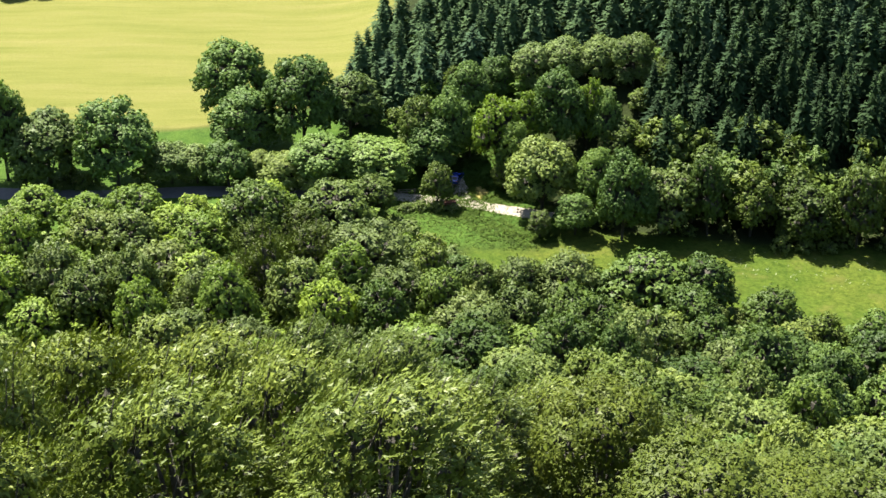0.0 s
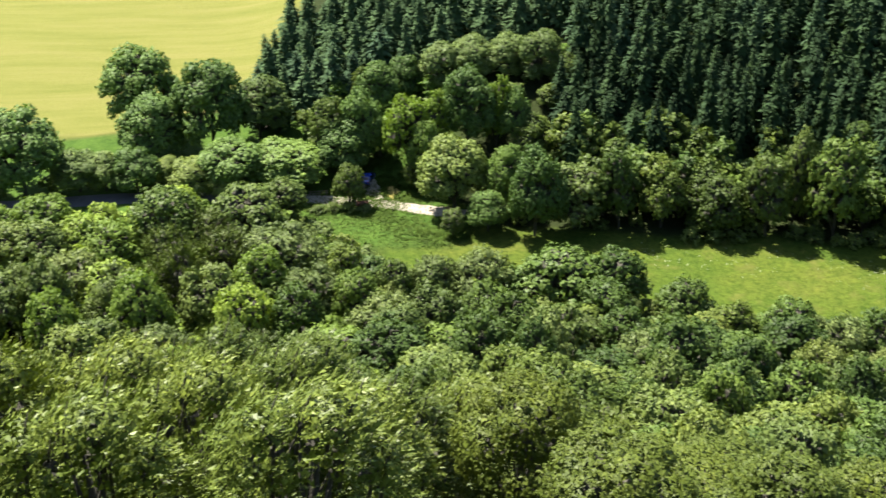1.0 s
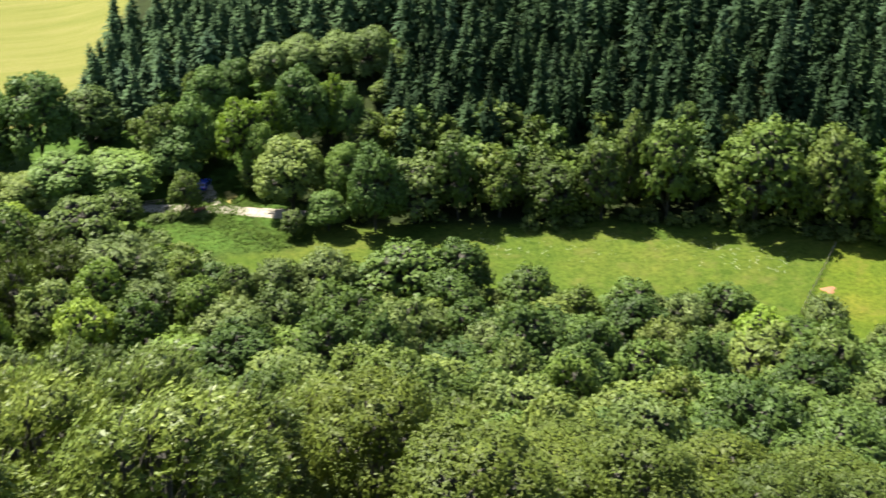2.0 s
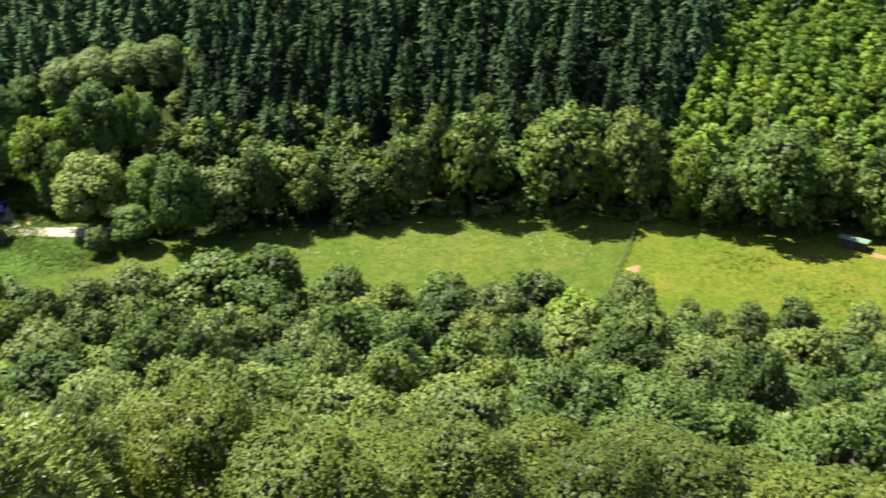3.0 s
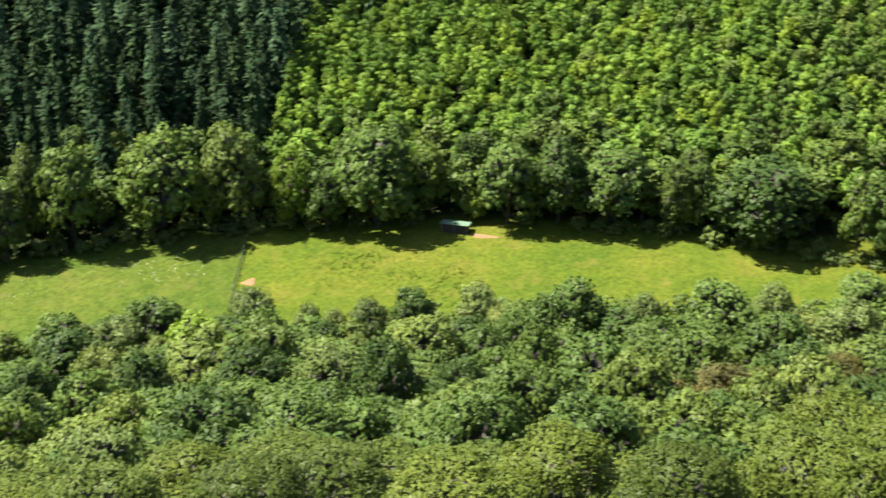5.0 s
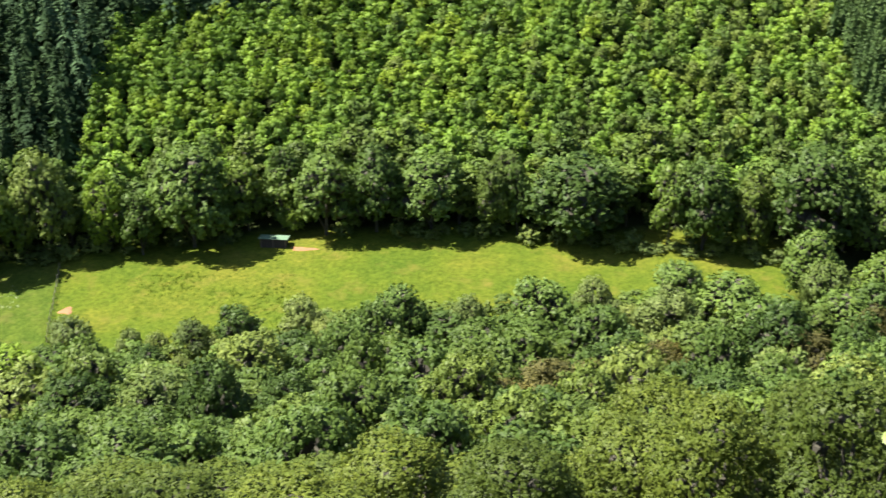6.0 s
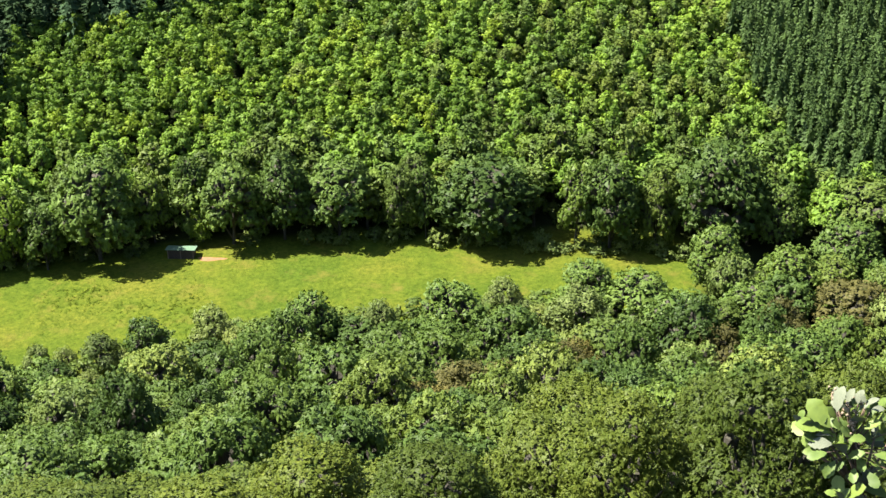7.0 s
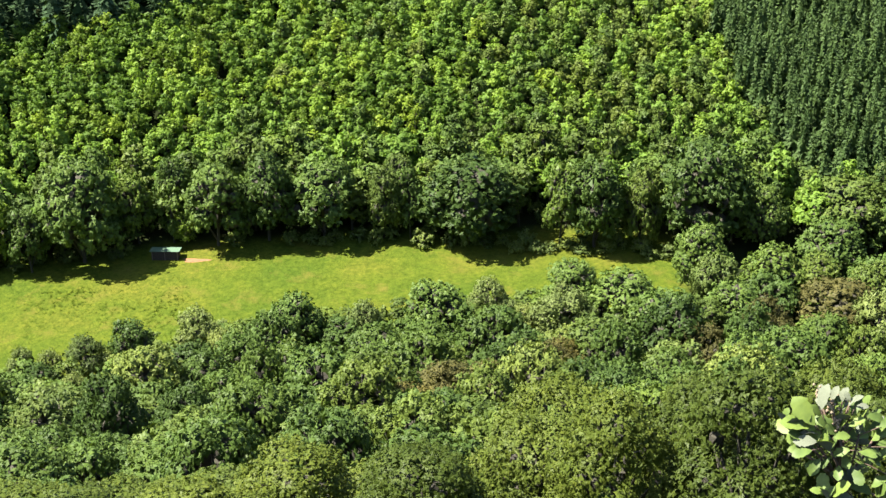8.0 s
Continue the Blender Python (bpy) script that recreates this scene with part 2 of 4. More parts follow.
def joined_tubes(name, tubes, material):
    vs, fs = [], []
    for v, f in tubes:
        fs += [tuple(i + len(vs) for i in q) for q in f]
        vs += v
    me = bpy.data.meshes.new(name)
    me.from_pydata([tuple(v) for v in vs], [], fs)
    me.materials.append(material)
    me.polygons.foreach_set("use_smooth", np.ones(len(me.polygons), bool))
    me.update()
    return me


def crown_masses(g, h, w, base, masses, low):
    """The big rounded limbs of leaves that make up a crown: centres and radii."""
    a, c, mid = w / 2, (h - base) / 2, (h + base) / 2
    dirs = sphere_points(masses, g)
    dirs = dirs[dirs[:, 2] > low]
    rad = np.minimum(a, c) * g.uniform(0.30, 0.54, len(dirs))
    room = np.stack([a - rad * 0.85, a - rad * 0.85, c - rad * 0.85], -1)
    cen = dirs * room * g.uniform(0.78, 1.16, (len(dirs), 1)) + (0, 0, mid)
    cen[:, :2] *= 1.08 - 0.22 * np.clip((cen[:, 2:3] - mid) / c, -0.4, 1)
    cen = np.concatenate([cen, [(0.0, 0.0, mid + 0.1 * c)]])
    return cen, np.append(rad, 0.62 * min(a, c)), mid


def free_spots(g, cen, rad, mid, every, low=-0.25):
    """Places on the outside of the masses, about one to each patch of the area every, with the way out and the mass that they sit on."""
    pos, out, own = [], [], []
    for q in range(len(rad)):
        d = sphere_points(max(8, int(12.6 * rad[q] ** 2 / every)), g)
        p = cen[q] + d * rad[q]
        gap = np.linalg.norm(p[:, None] - cen[None], axis=2) / rad[None]
        gap[:, q] = 9
        ok = (gap.min(1) > 0.97) & (d[:, 2] > low - 0.5 * (d * unit(cen[q] - (0, 0, mid - 1e-3))).sum(-1))
        pos.append(p[ok]), out.append(d[ok]), own.append(np.full(ok.sum(), q))
    return np.concatenate(pos), np.concatenate(out), np.concatenate(own)


def ball_triangles(level):
    bm = bmesh.new()
    bmesh.ops.create_icosphere(bm, subdivisions=level, radius=1.0)
    tris = np.array([[v.co[:] for v in f.verts] for f in bm.faces]).reshape(-1, 3)
    bm.free()
    return tris


BALL = {1: ball_triangles(1), 2: ball_triangles(2)}


def crown_dark_core(g, cen, rad, depth, level=1):
    """Dark bark-coloured balls inside a crown that stand in for shade between its twigs."""
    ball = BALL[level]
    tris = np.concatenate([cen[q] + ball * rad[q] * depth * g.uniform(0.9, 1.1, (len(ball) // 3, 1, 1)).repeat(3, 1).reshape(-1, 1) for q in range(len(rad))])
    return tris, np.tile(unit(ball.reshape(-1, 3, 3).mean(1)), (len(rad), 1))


def shade_leaves(g, p, d, depth, size):
    """The wider shade leaves that close a crown below its outer tufts."""
    n = len(p)
    big = size * g.uniform(0.75, 1.2, n)
    return leaves(p - d * (depth * g.uniform(0.8, 1.25, n))[:, None], d + (0, 0, 0.2) + g.normal(0, 0.3, (n, 3)), g.normal(0, 1, (n, 3)), big, big * 0.9, g.uniform(-0.25, 0.25, n))


def fitted(outer, inner, base, h, w):
    """Crown leaves and inside, stretched to the height h and width w that the tree is to have."""
    wide = np.quantile(np.hypot(outer[:, 0], outer[:, 1]), 0.975)
    top = np.quantile(outer[:, 2], 0.995)
    for v in (outer, inner):
        v[:, :2] *= w / 2 / wide
        v[:, 2] = base + (v[:, 2] - base) * (h - base) / (top - base)
    return np.concatenate([outer, inner]), len(inner) // 3


def crown_trunk(g, cen, h, base, mid):
    trunk = [tube([(0, 0, -0.8), (0.05, 0, base * 0.6), (0.1, -0.05, mid), (0, 0, h * 0.86)], [0.026 * h, 0.020 * h, 0.013 * h, 0.003 * h])]
    for q in range(0, len(cen) - 1, max(1, len(cen) // 5)):
        foot = np.array((0.05, 0, max(base, 0.3) * 0.8 + (mid - base) * g.uniform(0, 0.7)))
        trunk.append(tube([foot, foot * 0.5 + cen[q] * 0.5 + (0, 0, 0.3), cen[q]], [0.012 * h, 0.008 * h, 0.002 * h], 4))
    return trunk


def broadleaf_parts(seed, h, w, base, masses, tuft, per=6, leaf=1.15, slim=0.8, low=-0.75, rough=0.62, droop=0.0, airy=1.5, inside=0.40):
    """Crown leaves and trunk of a broadleaved tree of height h and crown width w: leaf tufts of radius tuft on big rounded masses."""
    g = np.random.default_rng(seed)
    cen, rad, mid = crown_masses(g, h, w, base, masses, low)
    p, d, own = free_spots(g, cen, rad, mid, 1.75 * tuft ** 2 * airy)
    n = len(p)
    size = tuft * g.uniform(0.62, 1.35, n)
    p = p + d * (rough * size * g.uniform(-1.6, 1.2, n))[:, None]
    axis = unit(d + (0, 0, 0.45 - droop) + g.normal(0, 0.45, (n, 3)))
    flat = unit(np.cross(axis, g.normal(0, 1, (n, 3))))
    other = np.cross(axis, flat)
    turn = (np.arange(per)[None] * 2 * np.pi / per + g.uniform(0, 6.28, (n, 1)) + g.normal(0, 0.25, (n, per)))[..., None]
    ray = flat[:, None] * np.cos(turn) + other[:, None] * np.sin(turn)
    tip = g.uniform(0.2, 0.75, (n, per, 1)) + droop
    along = (ray - axis[:, None] * tip).reshape(-1, 3)
    nrm = (axis[:, None] * 0.9 + ray * tip + g.normal(0, 0.3, (n, per, 3))).reshape(-1, 3)
    long = (size[:, None] * leaf * g.uniform(0.7, 1.2, (n, per))).reshape(-1)
    pos = (p[:, None] + ray * (size * 0.42)[:, None, None] - axis[:, None] * (size[:, None, None] * tip * 0.35)).reshape(-1, 3)
    verts = [leaves(pos, nrm, along, long, long * slim * g.uniform(0.75, 1.15, n * per), g.uniform(-0.25, 0.25, n * per))]
    shade = [unit(nrm) * 0.75 + np.repeat(d, per, 0) * 0.25]
    verts.append(shade_leaves(g, p, d, 1.7 * tuft, 2.1 * tuft))
    shade.append(d)
    verts = [np.concatenate(verts)]
    tris, soft = crown_dark_core(g, cen, rad, inside)
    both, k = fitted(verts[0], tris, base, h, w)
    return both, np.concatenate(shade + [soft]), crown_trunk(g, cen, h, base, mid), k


def spray_parts(seed, h, w, base, masses, spray, per=8, plume=(0, 0, 0.5), low=-0.6, slim=0.5, fan=0.7, cover=0.66, inside=0.30):
    """A beech or hornbeam: flat leafy sprays of length spray that all reach up and out, with dark gaps between them and bare leaders."""
    g = np.random.default_rng(seed)
    cen, rad, mid = crown_masses(g, h, w, base, masses, low)
    p, d, own = free_spots(g, cen, rad, mid, cover * spray ** 2)
    n = len(p)
    size = spray * g.uniform(0.55, 1.4, n)
    p = p + d * (size * g.uniform(-1.1, 0.7, n))[:, None]
    way = unit(np.array(plume, float) + d * fan + g.normal(0, 0.14, (n, 3)))
    face = unit(np.array((-0.15, 0.1, 0.9)) + d * 0.45 + g.normal(0, 0.28, (n, 3)))
    face = unit(face - way * (face * way).sum(-1, keepdims=True))
    side = np.cross(face, way)
    step = np.linspace(-0.5, 0.5, per)[None, :, None]
    hand = np.where(np.arange(per) % 2 == 0, 1.0, -1.0)[None, :, None]
    taper = 1.05 - 0.9 * np.abs(step + 0.1)
    sz = size[:, None, None]
    pos = p[:, None] + way[:, None] * step * sz + side[:, None] * hand * 0.11 * sz * taper - face[:, None] * (0.35 * step * np.abs(step)) * sz + g.normal(0, 0.02, (n, per, 3))
    along = way[:, None] + side[:, None] * hand * 0.5 + g.normal(0, 0.2, (n, per, 3))
    nrm = face[:, None] + side[:, None] * hand * 0.15 + g.normal(0, 0.25, (n, per, 3))
    long = (size[:, None] * 0.50 * taper[..., 0] * g.uniform(0.75, 1.25, (n, per))).reshape(-1)
    verts = [leaves(pos.reshape(-1, 3), nrm.reshape(-1, 3), along.reshape(-1, 3), long, long * slim * g.uniform(0.8, 1.3, n * per), g.uniform(-0.2, 0.2, n * per))]
    shade = [unit(nrm.reshape(-1, 3)) * 0.9 + np.repeat(d, per, 0) * 0.1]
    for depth in (0.5, 0.9, 1.4):
        verts.append(shade_leaves(g, p + g.normal(0, 0.2 * spray, p.shape), d, depth * spray, 0.52 * spray))
        shade.append(d)
    verts = [np.concatenate(verts)]
    tris, soft = crown_dark_core(g, cen, rad, inside)
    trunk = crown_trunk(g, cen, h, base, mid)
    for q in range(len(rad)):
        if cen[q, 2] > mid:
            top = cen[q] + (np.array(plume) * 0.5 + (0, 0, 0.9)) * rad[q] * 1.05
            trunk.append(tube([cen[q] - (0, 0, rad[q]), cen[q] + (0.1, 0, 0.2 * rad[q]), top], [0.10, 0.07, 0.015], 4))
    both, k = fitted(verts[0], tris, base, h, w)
    return both, np.concatenate(shade + [soft]), trunk, k


def spruce_parts(seed, h, w, levels, boughs=8, per=3, ragged=0.3, bare=0.05):
    """Whorls of drooping boughs with hanging sprays, shorter towards the tip."""
    g = np.random.default_rng(seed)
    up = np.repeat(bare + (0.985 - bare) * (np.arange(levels) + 0.5) / levels, boughs) + g.normal(0, 0.3 / levels, levels * boughs)
    up = np.clip(up, 0.01, 0.985)
    n = len(up)
    belly = 1 + 0.25 * np.sin(up * 9 + g.uniform(0, 6))
    reach = (w / 2) * (1 - up) ** 0.8 * belly * g.uniform(1 - ragged, 1 + ragged * 0.7, n) + 0.10
    turn = g.uniform(0, 2 * np.pi, n)
    out = np.stack([np.cos(turn), np.sin(turn), np.zeros(n)], -1)
    dip = np.interp(up, [0, 0.6, 1], [-0.45, -0.15, 0.7])
    f = (np.arange(per) + 0.75) / per
    pos = np.stack([0 * up, 0 * up, up * h], -1)[:, None] + out[:, None] * (reach[:, None] * f)[..., None] + (dip[:, None] * reach[:, None] * f ** 1.4)[..., None] * (0, 0, 1.0)
    pos = (pos + g.normal(0, 0.08, pos.shape)).reshape(-1, 3)
    o = np.repeat(out, per, 0)
    m = len(pos)
    along = unit(o + np.repeat(dip, per)[:, None] * (0, 0, 1) + g.normal(0, 0.4, (m, 3)) - (0, 0, 0.2))
    nrm = unit(np.cross(along, np.cross((0, 0, 1.0), along)) + o * 0.3 + g.normal(0, 0.4, (m, 3)))
    long = np.clip(np.repeat(reach, per) * 0.75, 0.28, 1.25) * g.uniform(0.7, 1.25, m)
    verts = [leaves(pos, nrm, along, long, long * g.uniform(0.4, 0.7, m), g.uniform(-0.3, 0.3, m))]
    shade = [nrm * 0.55 + o * 0.35 + (0, 0, 0.25)]
    # the dense inside
    k = 60
    z, t = (np.arange(k) + 0.5) / k * 0.9, g.uniform(0, 6.28, k)
    d = np.stack([np.cos(t), np.sin(t), 0.25 + 0 * t], -1)
    r = (w / 2) * (1 - z) ** 0.8 * 0.45
    verts.append(leaves(np.stack([d[:, 0] * r, d[:, 1] * r, z * h], -1), d, np.tile((0, 0, 1.0), (k, 1)), 0.16 * h * (1.1 - z), 1.9 * r + 0.2, 0 * z))
    shade.append(d)
    return np.concatenate(verts), np.concatenate(shade), [tube([(0, 0, -0.8), (0, 0, h * 0.5), (0, 0, h * 0.99)], [0.013 * h, 0.009 * h, 0.001 * h], 5)], 0


PROTO = {}


def proto(key, name, material, parts, h, w, label, category, group):
    """Keeps one built tree of a kind; the copies share its meshes."""
    verts, normals, trunk, inner = parts
    PROTO.setdefault(key, []).append(dict(name=name, h=h, w=w, crown=leaf_mesh("crown", verts, normals, material, inner), verts=verts, normals=normals, inner=inner,
                                          trunk=joined_tubes("trunk", trunk, BARK), label=label, category=category, group=group, material=material))


def plant(key, x, y, height, width, label="", group="", lean=0.0):
    """One tree as a thing of its own: trunk and crown under an Empty at its foot."""
    kinds = PROTO[key]
    p = kinds[int(rng.integers(len(kinds)))]
    ob = new(p["name"])
    ob.empty_display_size = 0.5
    s = width / p["w"]
    ob.matrix_basis = Matrix.Translation((x, y, float(terrain(x, y)) - 0.15)) @ pose(0, 0, 0, lean * rng.normal(), lean * rng.normal(), rng.uniform(-14, 14) if key == "N" else rng.uniform(0, 360)) @ Matrix.Diagonal((s, s, height / p["h"], 1))
    for piece in ("trunk", "crown"):
        c = new(piece, p[piece])
        c.parent = ob
    tagged(ob, label or p["label"], p["category"], group or p["group"])
    PLANTED.append((x, y, width))
    return ob


PLANTED = []
WORDS = {"n": ("hornbeam_tree", "yellow-green hornbeam"), "h": ("maple_tree", "fresh green maple"), "m": ("maple_tree", "full round mid-green maple"), "d": ("maple_tree", "dense dark green maple"), "g": ("ash_tree", "grey-green open-crowned ash"),
         "b": ("lime_tree", "bright yellow-green lime"), "o": ("alder_tree", "olive-green alder"), "M": ("maple_tree", "full round mid-green maple"), "A": ("ash_tree", "dense grey-green ash"), "w": ("willow_tree", "pale feathery willow"), "y": ("hornbeam_tree", "pale yellow-green hornbeam"), "r": ("oak_tree", "brownish young oak")}
for key in "mdgboy":
    for k in range(3):
        proto(key, WORDS[key][0], LEAF[key], broadleaf_parts(ord(key) * 10 + k, 14, 11, 0.7, 24 + 4 * k, 0.50, 5, low=-0.72, inside=0.58), 14, 11, WORDS[key][1] + " in full summer leaf", "tree", "valley trees")
# finer, denser crowns in the haze-tinted leaf colours
for key in "MA":
    for k in range(3):
        proto(key, WORDS[key][0], LEAF[key], broadleaf_parts(ord(key) * 10 + k, 14, 11, 0.7, 22 + 5 * k, 0.40, 5, low=-0.72, airy=1.1, inside=0.55), 14, 11, WORDS[key][1] + " in full summer leaf", "tree", "valley trees")
for k in range(3):
    proto("w", "willow_tree", LEAF["w"], broadleaf_parts(500 + k, 12, 10, 0.5, 24, 0.42, 5, 1.5, 0.42, -0.75, 0.8, 0.25), 12, 10, WORDS["w"][1] + " on the stream bank", "tree", "valley trees")
SWAY = (0.66, 0.0, 0.58)
RISE = (0.15, 0.0, 0.75)
for k in range(2):
    proto("N", "hornbeam_tree", LEAF["k"], spray_parts(640 + k, 20, 9.5, 5.0, 30, 0.56, 7, SWAY, -0.3, slim=0.42, fan=0.3, cover=0.52, inside=0.2), 20, 9.5, "yellow-green hornbeam on the steep slope", "tree", "slope trees")
for k in range(3):
    proto("E", "beech_tree", LEAF["n"], broadleaf_parts(620 + k, 18, 9.5, 6.5, 34, 0.20, 5, 1.25, 0.55, -0.3, 1.1, inside=0.2), 18, 9.5, "yellow-green beech on the steep slope", "tree", "slope trees")
for k in range(3):
    proto("n", "beech_tree", LEAF["n"], spray_parts(600 + k, 15, 9.5, 3.0, 20, 0.80, 6, RISE, slim=0.6), 15, 9.5, "yellow-green beech on the steep slope", "tree", "slope trees")
for k in range(2):
    proto("R", "oak_tree", LEAF["r"], broadleaf_parts(690 + k, 11, 8, 2.0, 24, 0.27, 5, 1.25, 0.55, -0.4, 1.1, inside=0.25), 11, 8, "brownish young oak on the steep slope", "tree", "slope trees")
for key, tint in (("vm", "m"), ("vd", "d"), ("vo", "o"), ("vg", "g"), ("vb", "n"), ("vh", "y")):
    for k in range(2):
        proto(key, WORDS[tint][0], LEAF[tint], broadleaf_parts(660 + ord(tint) + k, 13, 10, 2.5, 22 + 3 * k, 0.46, 5, inside=0.5), 13, 10, WORDS[tint][1] + " in the valley woods", "tree", "valley woods trees")
for key, tint in (("Vm", "m"), ("Vd", "d"), ("Vo", "o"), ("Vg", "g")):
    for k in range(2):
        proto(key, WORDS[tint][0], LEAF[tint], broadleaf_parts(760 + ord(tint) + k, 13, 10, 2.5, 26 + 3 * k, 0.36, 6), 13, 10, WORDS[tint][1] + " on the lower slope", "tree", "slope trees")
for key, tint in (("ym", "h"), ("yb", "b"), ("yo", "o"), ("yd", "m"), ("yy", "y")):
    for k in range(3):
        proto(key, "young_" + WORDS[tint][0], LEAF[tint], broadleaf_parts(700 + ord(tint) + k, 8, 4.0, 0.8, 10 + 2 * k, 0.40, 4, 1.3, airy=1.1), 8, 4.0, "slender " + WORDS[tint][1] + " on the hillside", "tree", "hillside trees")
for k in range(3):
    proto("u", "bush", LEAF["g"], broadleaf_parts(800 + k, 3.2, 3.6, -0.3, 9, 0.30, 5), 3.2, 3.6, "low leafy grey-green bush", "bush", "bushes")
for k in range(3):
    proto("S", "spruce_tree", LEAF["s"], spruce_parts(930 + k, 18, 7.0, 24, 7, 2), 18, 7.0, "tall dark green spruce in a dense stand", "tree", "spruce stand")
for k in range(3):
    proto("q", "spruce_tree", LEAF["q"], spruce_parts(920 + k, 18, 6.4, 30), 18, 6.4, "mid-green spruce in a dense stand", "tree", "spruce stand")
for k in range(5):
    proto("s", "spruce_tree", LEAF["s"], spruce_parts(900 + k, 18, 7.0, 30), 18, 7.0, "tall dark green spruce in a dense stand", "tree", "spruce stand")
for k in range(3):
    proto("p", "young_spruce_tree", LEAF["p"], spruce_parts(950 + k, 14, 3.6, 22, 6, 2), 14, 3.6, "slim mid-green young spruce", "tree", "young spruces")
HEDGE_TREES = [
    ("M", -81.5, 257.7, 20.2, 9.9),
    ("A", -73.5, 257.2, 14.8, 13.7),
    ("M", -60.5, 255.9, 17.3, 13.5),
    ("A", -50.5, 256.1, 8.7, 8.6),
    ("A", -45.7, 256.0, 8.1, 7.5),
    ("M", -39.7, 254.7, 9.0, 8.0),
    ("A", -34.2, 256.7, 6.3, 5.3),
    ("M", -40.2, 278.4, 18.5, 13.7),
    ("M", -37.5, 268.1, 13.6, 11.6),
    ("M", -26.6, 268.9, 19.0, 12.7),
    ("A", -18.1, 274.4, 13.2, 10.6),
    ("M", -21.9, 255.1, 10.2, 12.1),
    ("A", -29.7, 253.8, 7.0, 7.9),
    ("M", -12.5, 255.7, 8.8, 13.2),
    ("o", -13.0, 241.7, 8.8, 7.6),
    ("A", -23.2, 251.4, 5.2, 6.3),
]
JUNCTION_TREES = [
    ("o", -4.1, 262.5, 13.3, 8.6),
    ("M", 1.5, 261.7, 14.6, 9.7),
    ("M", -1.6, 259.5, 10.5, 11.7),
    ("o", -1.1, 247.2, 8.5, 6.7),
    ("M", 5.3, 275.7, 11.1, 8.9),
    ("o", 2.0, 277.7, 9.9, 5.0),
    ("b", 10.3, 257.8, 14.7, 9.5),
    ("b", 15.6, 259.8, 13.3, 7.5),
    ("M", 21.5, 260.4, 16.6, 11.7),
    ("b", 26.9, 260.1, 14.3, 6.4),
    ("M", 13.1, 253.9, 12.6, 6.8),
    ("o", 11.2, 252.6, 5.4, 4.6),
    ("M", 29.8, 258.3, 12.6, 6.9),
    ("o", 32.7, 256.2, 9.2, 9.0),
    ("A", 18.0, 244.8, 14.5, 13.3),
    ("M", 27.0, 242.8, 12.9, 8.1),
    ("M", 31.1, 233.4, 16.8, 10.9),
    ("M", 23.2, 235.6, 7.9, 7.5),
]
MEADOW_EDGE_TREES = [
    ("g", 16.9, 234.6, 5.6, 4.5),
    ("g", 38.4, 235.8, 12.7, 11.8),
    ("d", 46.3, 235.2, 15.8, 7.7),
    ("o", 53.7, 234.9, 12.3, 8.9),
    ("o", 61.0, 234.5, 11.2, 10.0),
    ("g", 59.7, 232.7, 5.0, 4.5),
    ("o", 63.1, 231.8, 11.0, 9.9),
    ("o", 71.0, 230.0, 15.8, 9.4),
    ("m", 82.3, 227.5, 19.6, 11.0),
    ("g", 76.7, 233.2, 19.0, 7.1),
    ("m", 96.5, 222.2, 19.9, 15.4),
    ("g", 109.5, 218.6, 19.6, 11.0),
    ("m", 104.2, 220.1, 12.8, 7.0),
    ("b", 118.0, 212.7, 15.5, 8.6),
    ("m", 120.8, 207.1, 12.3, 7.5),
    ("m", 129.2, 203.5, 19.9, 15.1),
    ("m", 139.7, 201.9, 14.2, 8.1),
    ("b", 145.5, 195.6, 6.7, 5.5),
]
HUTSIDE_TREES = [
    ("m", 147.5, 201.0, 14.0, 8.0),
    ("m", 168.5, 180.7, 13.0, 8.0),
    ("o", 176.9, 173.5, 13.0, 8.0),
    ("m", 148.5, 190.8, 16.1, 12.1),
    ("d", 155.8, 185.5, 17.5, 11.1),
    ("m", 163.1, 178.8, 15.2, 13.1),
    ("o", 172.3, 171.4, 12.7, 8.1),
    ("m", 178.9, 162.9, 15.4, 12.1),
    ("o", 170.4, 171.2, 13.9, 7.0),
    ("m", 173.5, 167.6, 13.9, 6.0),
    ("d", 180.0, 158.8, 16.0, 19.0),
    ("m", 189.3, 146.3, 15.9, 8.0),
    ("m", 192.5, 141.2, 17.4, 11.9),
    ("o", 197.9, 135.3, 15.3, 8.0),
    ("d", 205.1, 127.1, 20.7, 17.1),
    ("m", 211.8, 119.1, 12.5, 9.1),
    ("o", 223.1, 109.4, 12.5, 15.4),
    ("m", 228.8, 102.6, 11.3, 12.4),
]
SIDE_VALLEY_TREES = [
    ("M", 10.9, 279.5, 9.0, 7.9),
    ("A", 18.2, 279.4, 9.5, 9.5),
    ("A", 24.2, 278.5, 9.7, 10.1),
    ("A", 30.7, 277.8, 8.8, 8.9),
    ("A", 36.9, 273.8, 10.8, 9.4),
    ("o", 40.9, 270.4, 8.1, 6.6),
    ("m", 55.8, 253.9, 9.0, 5.3),
    ("o", 62.4, 249.8, 8.4, 6.9),
    ("m", 66.8, 248.4, 7.2, 5.3),
    ("m", 90.5, 244.0, 9.2, 6.4),
    ("o", 97.1, 240.7, 8.6, 5.8),
    ("o", 56.8, 254.8, 8.1, 4.8),
]
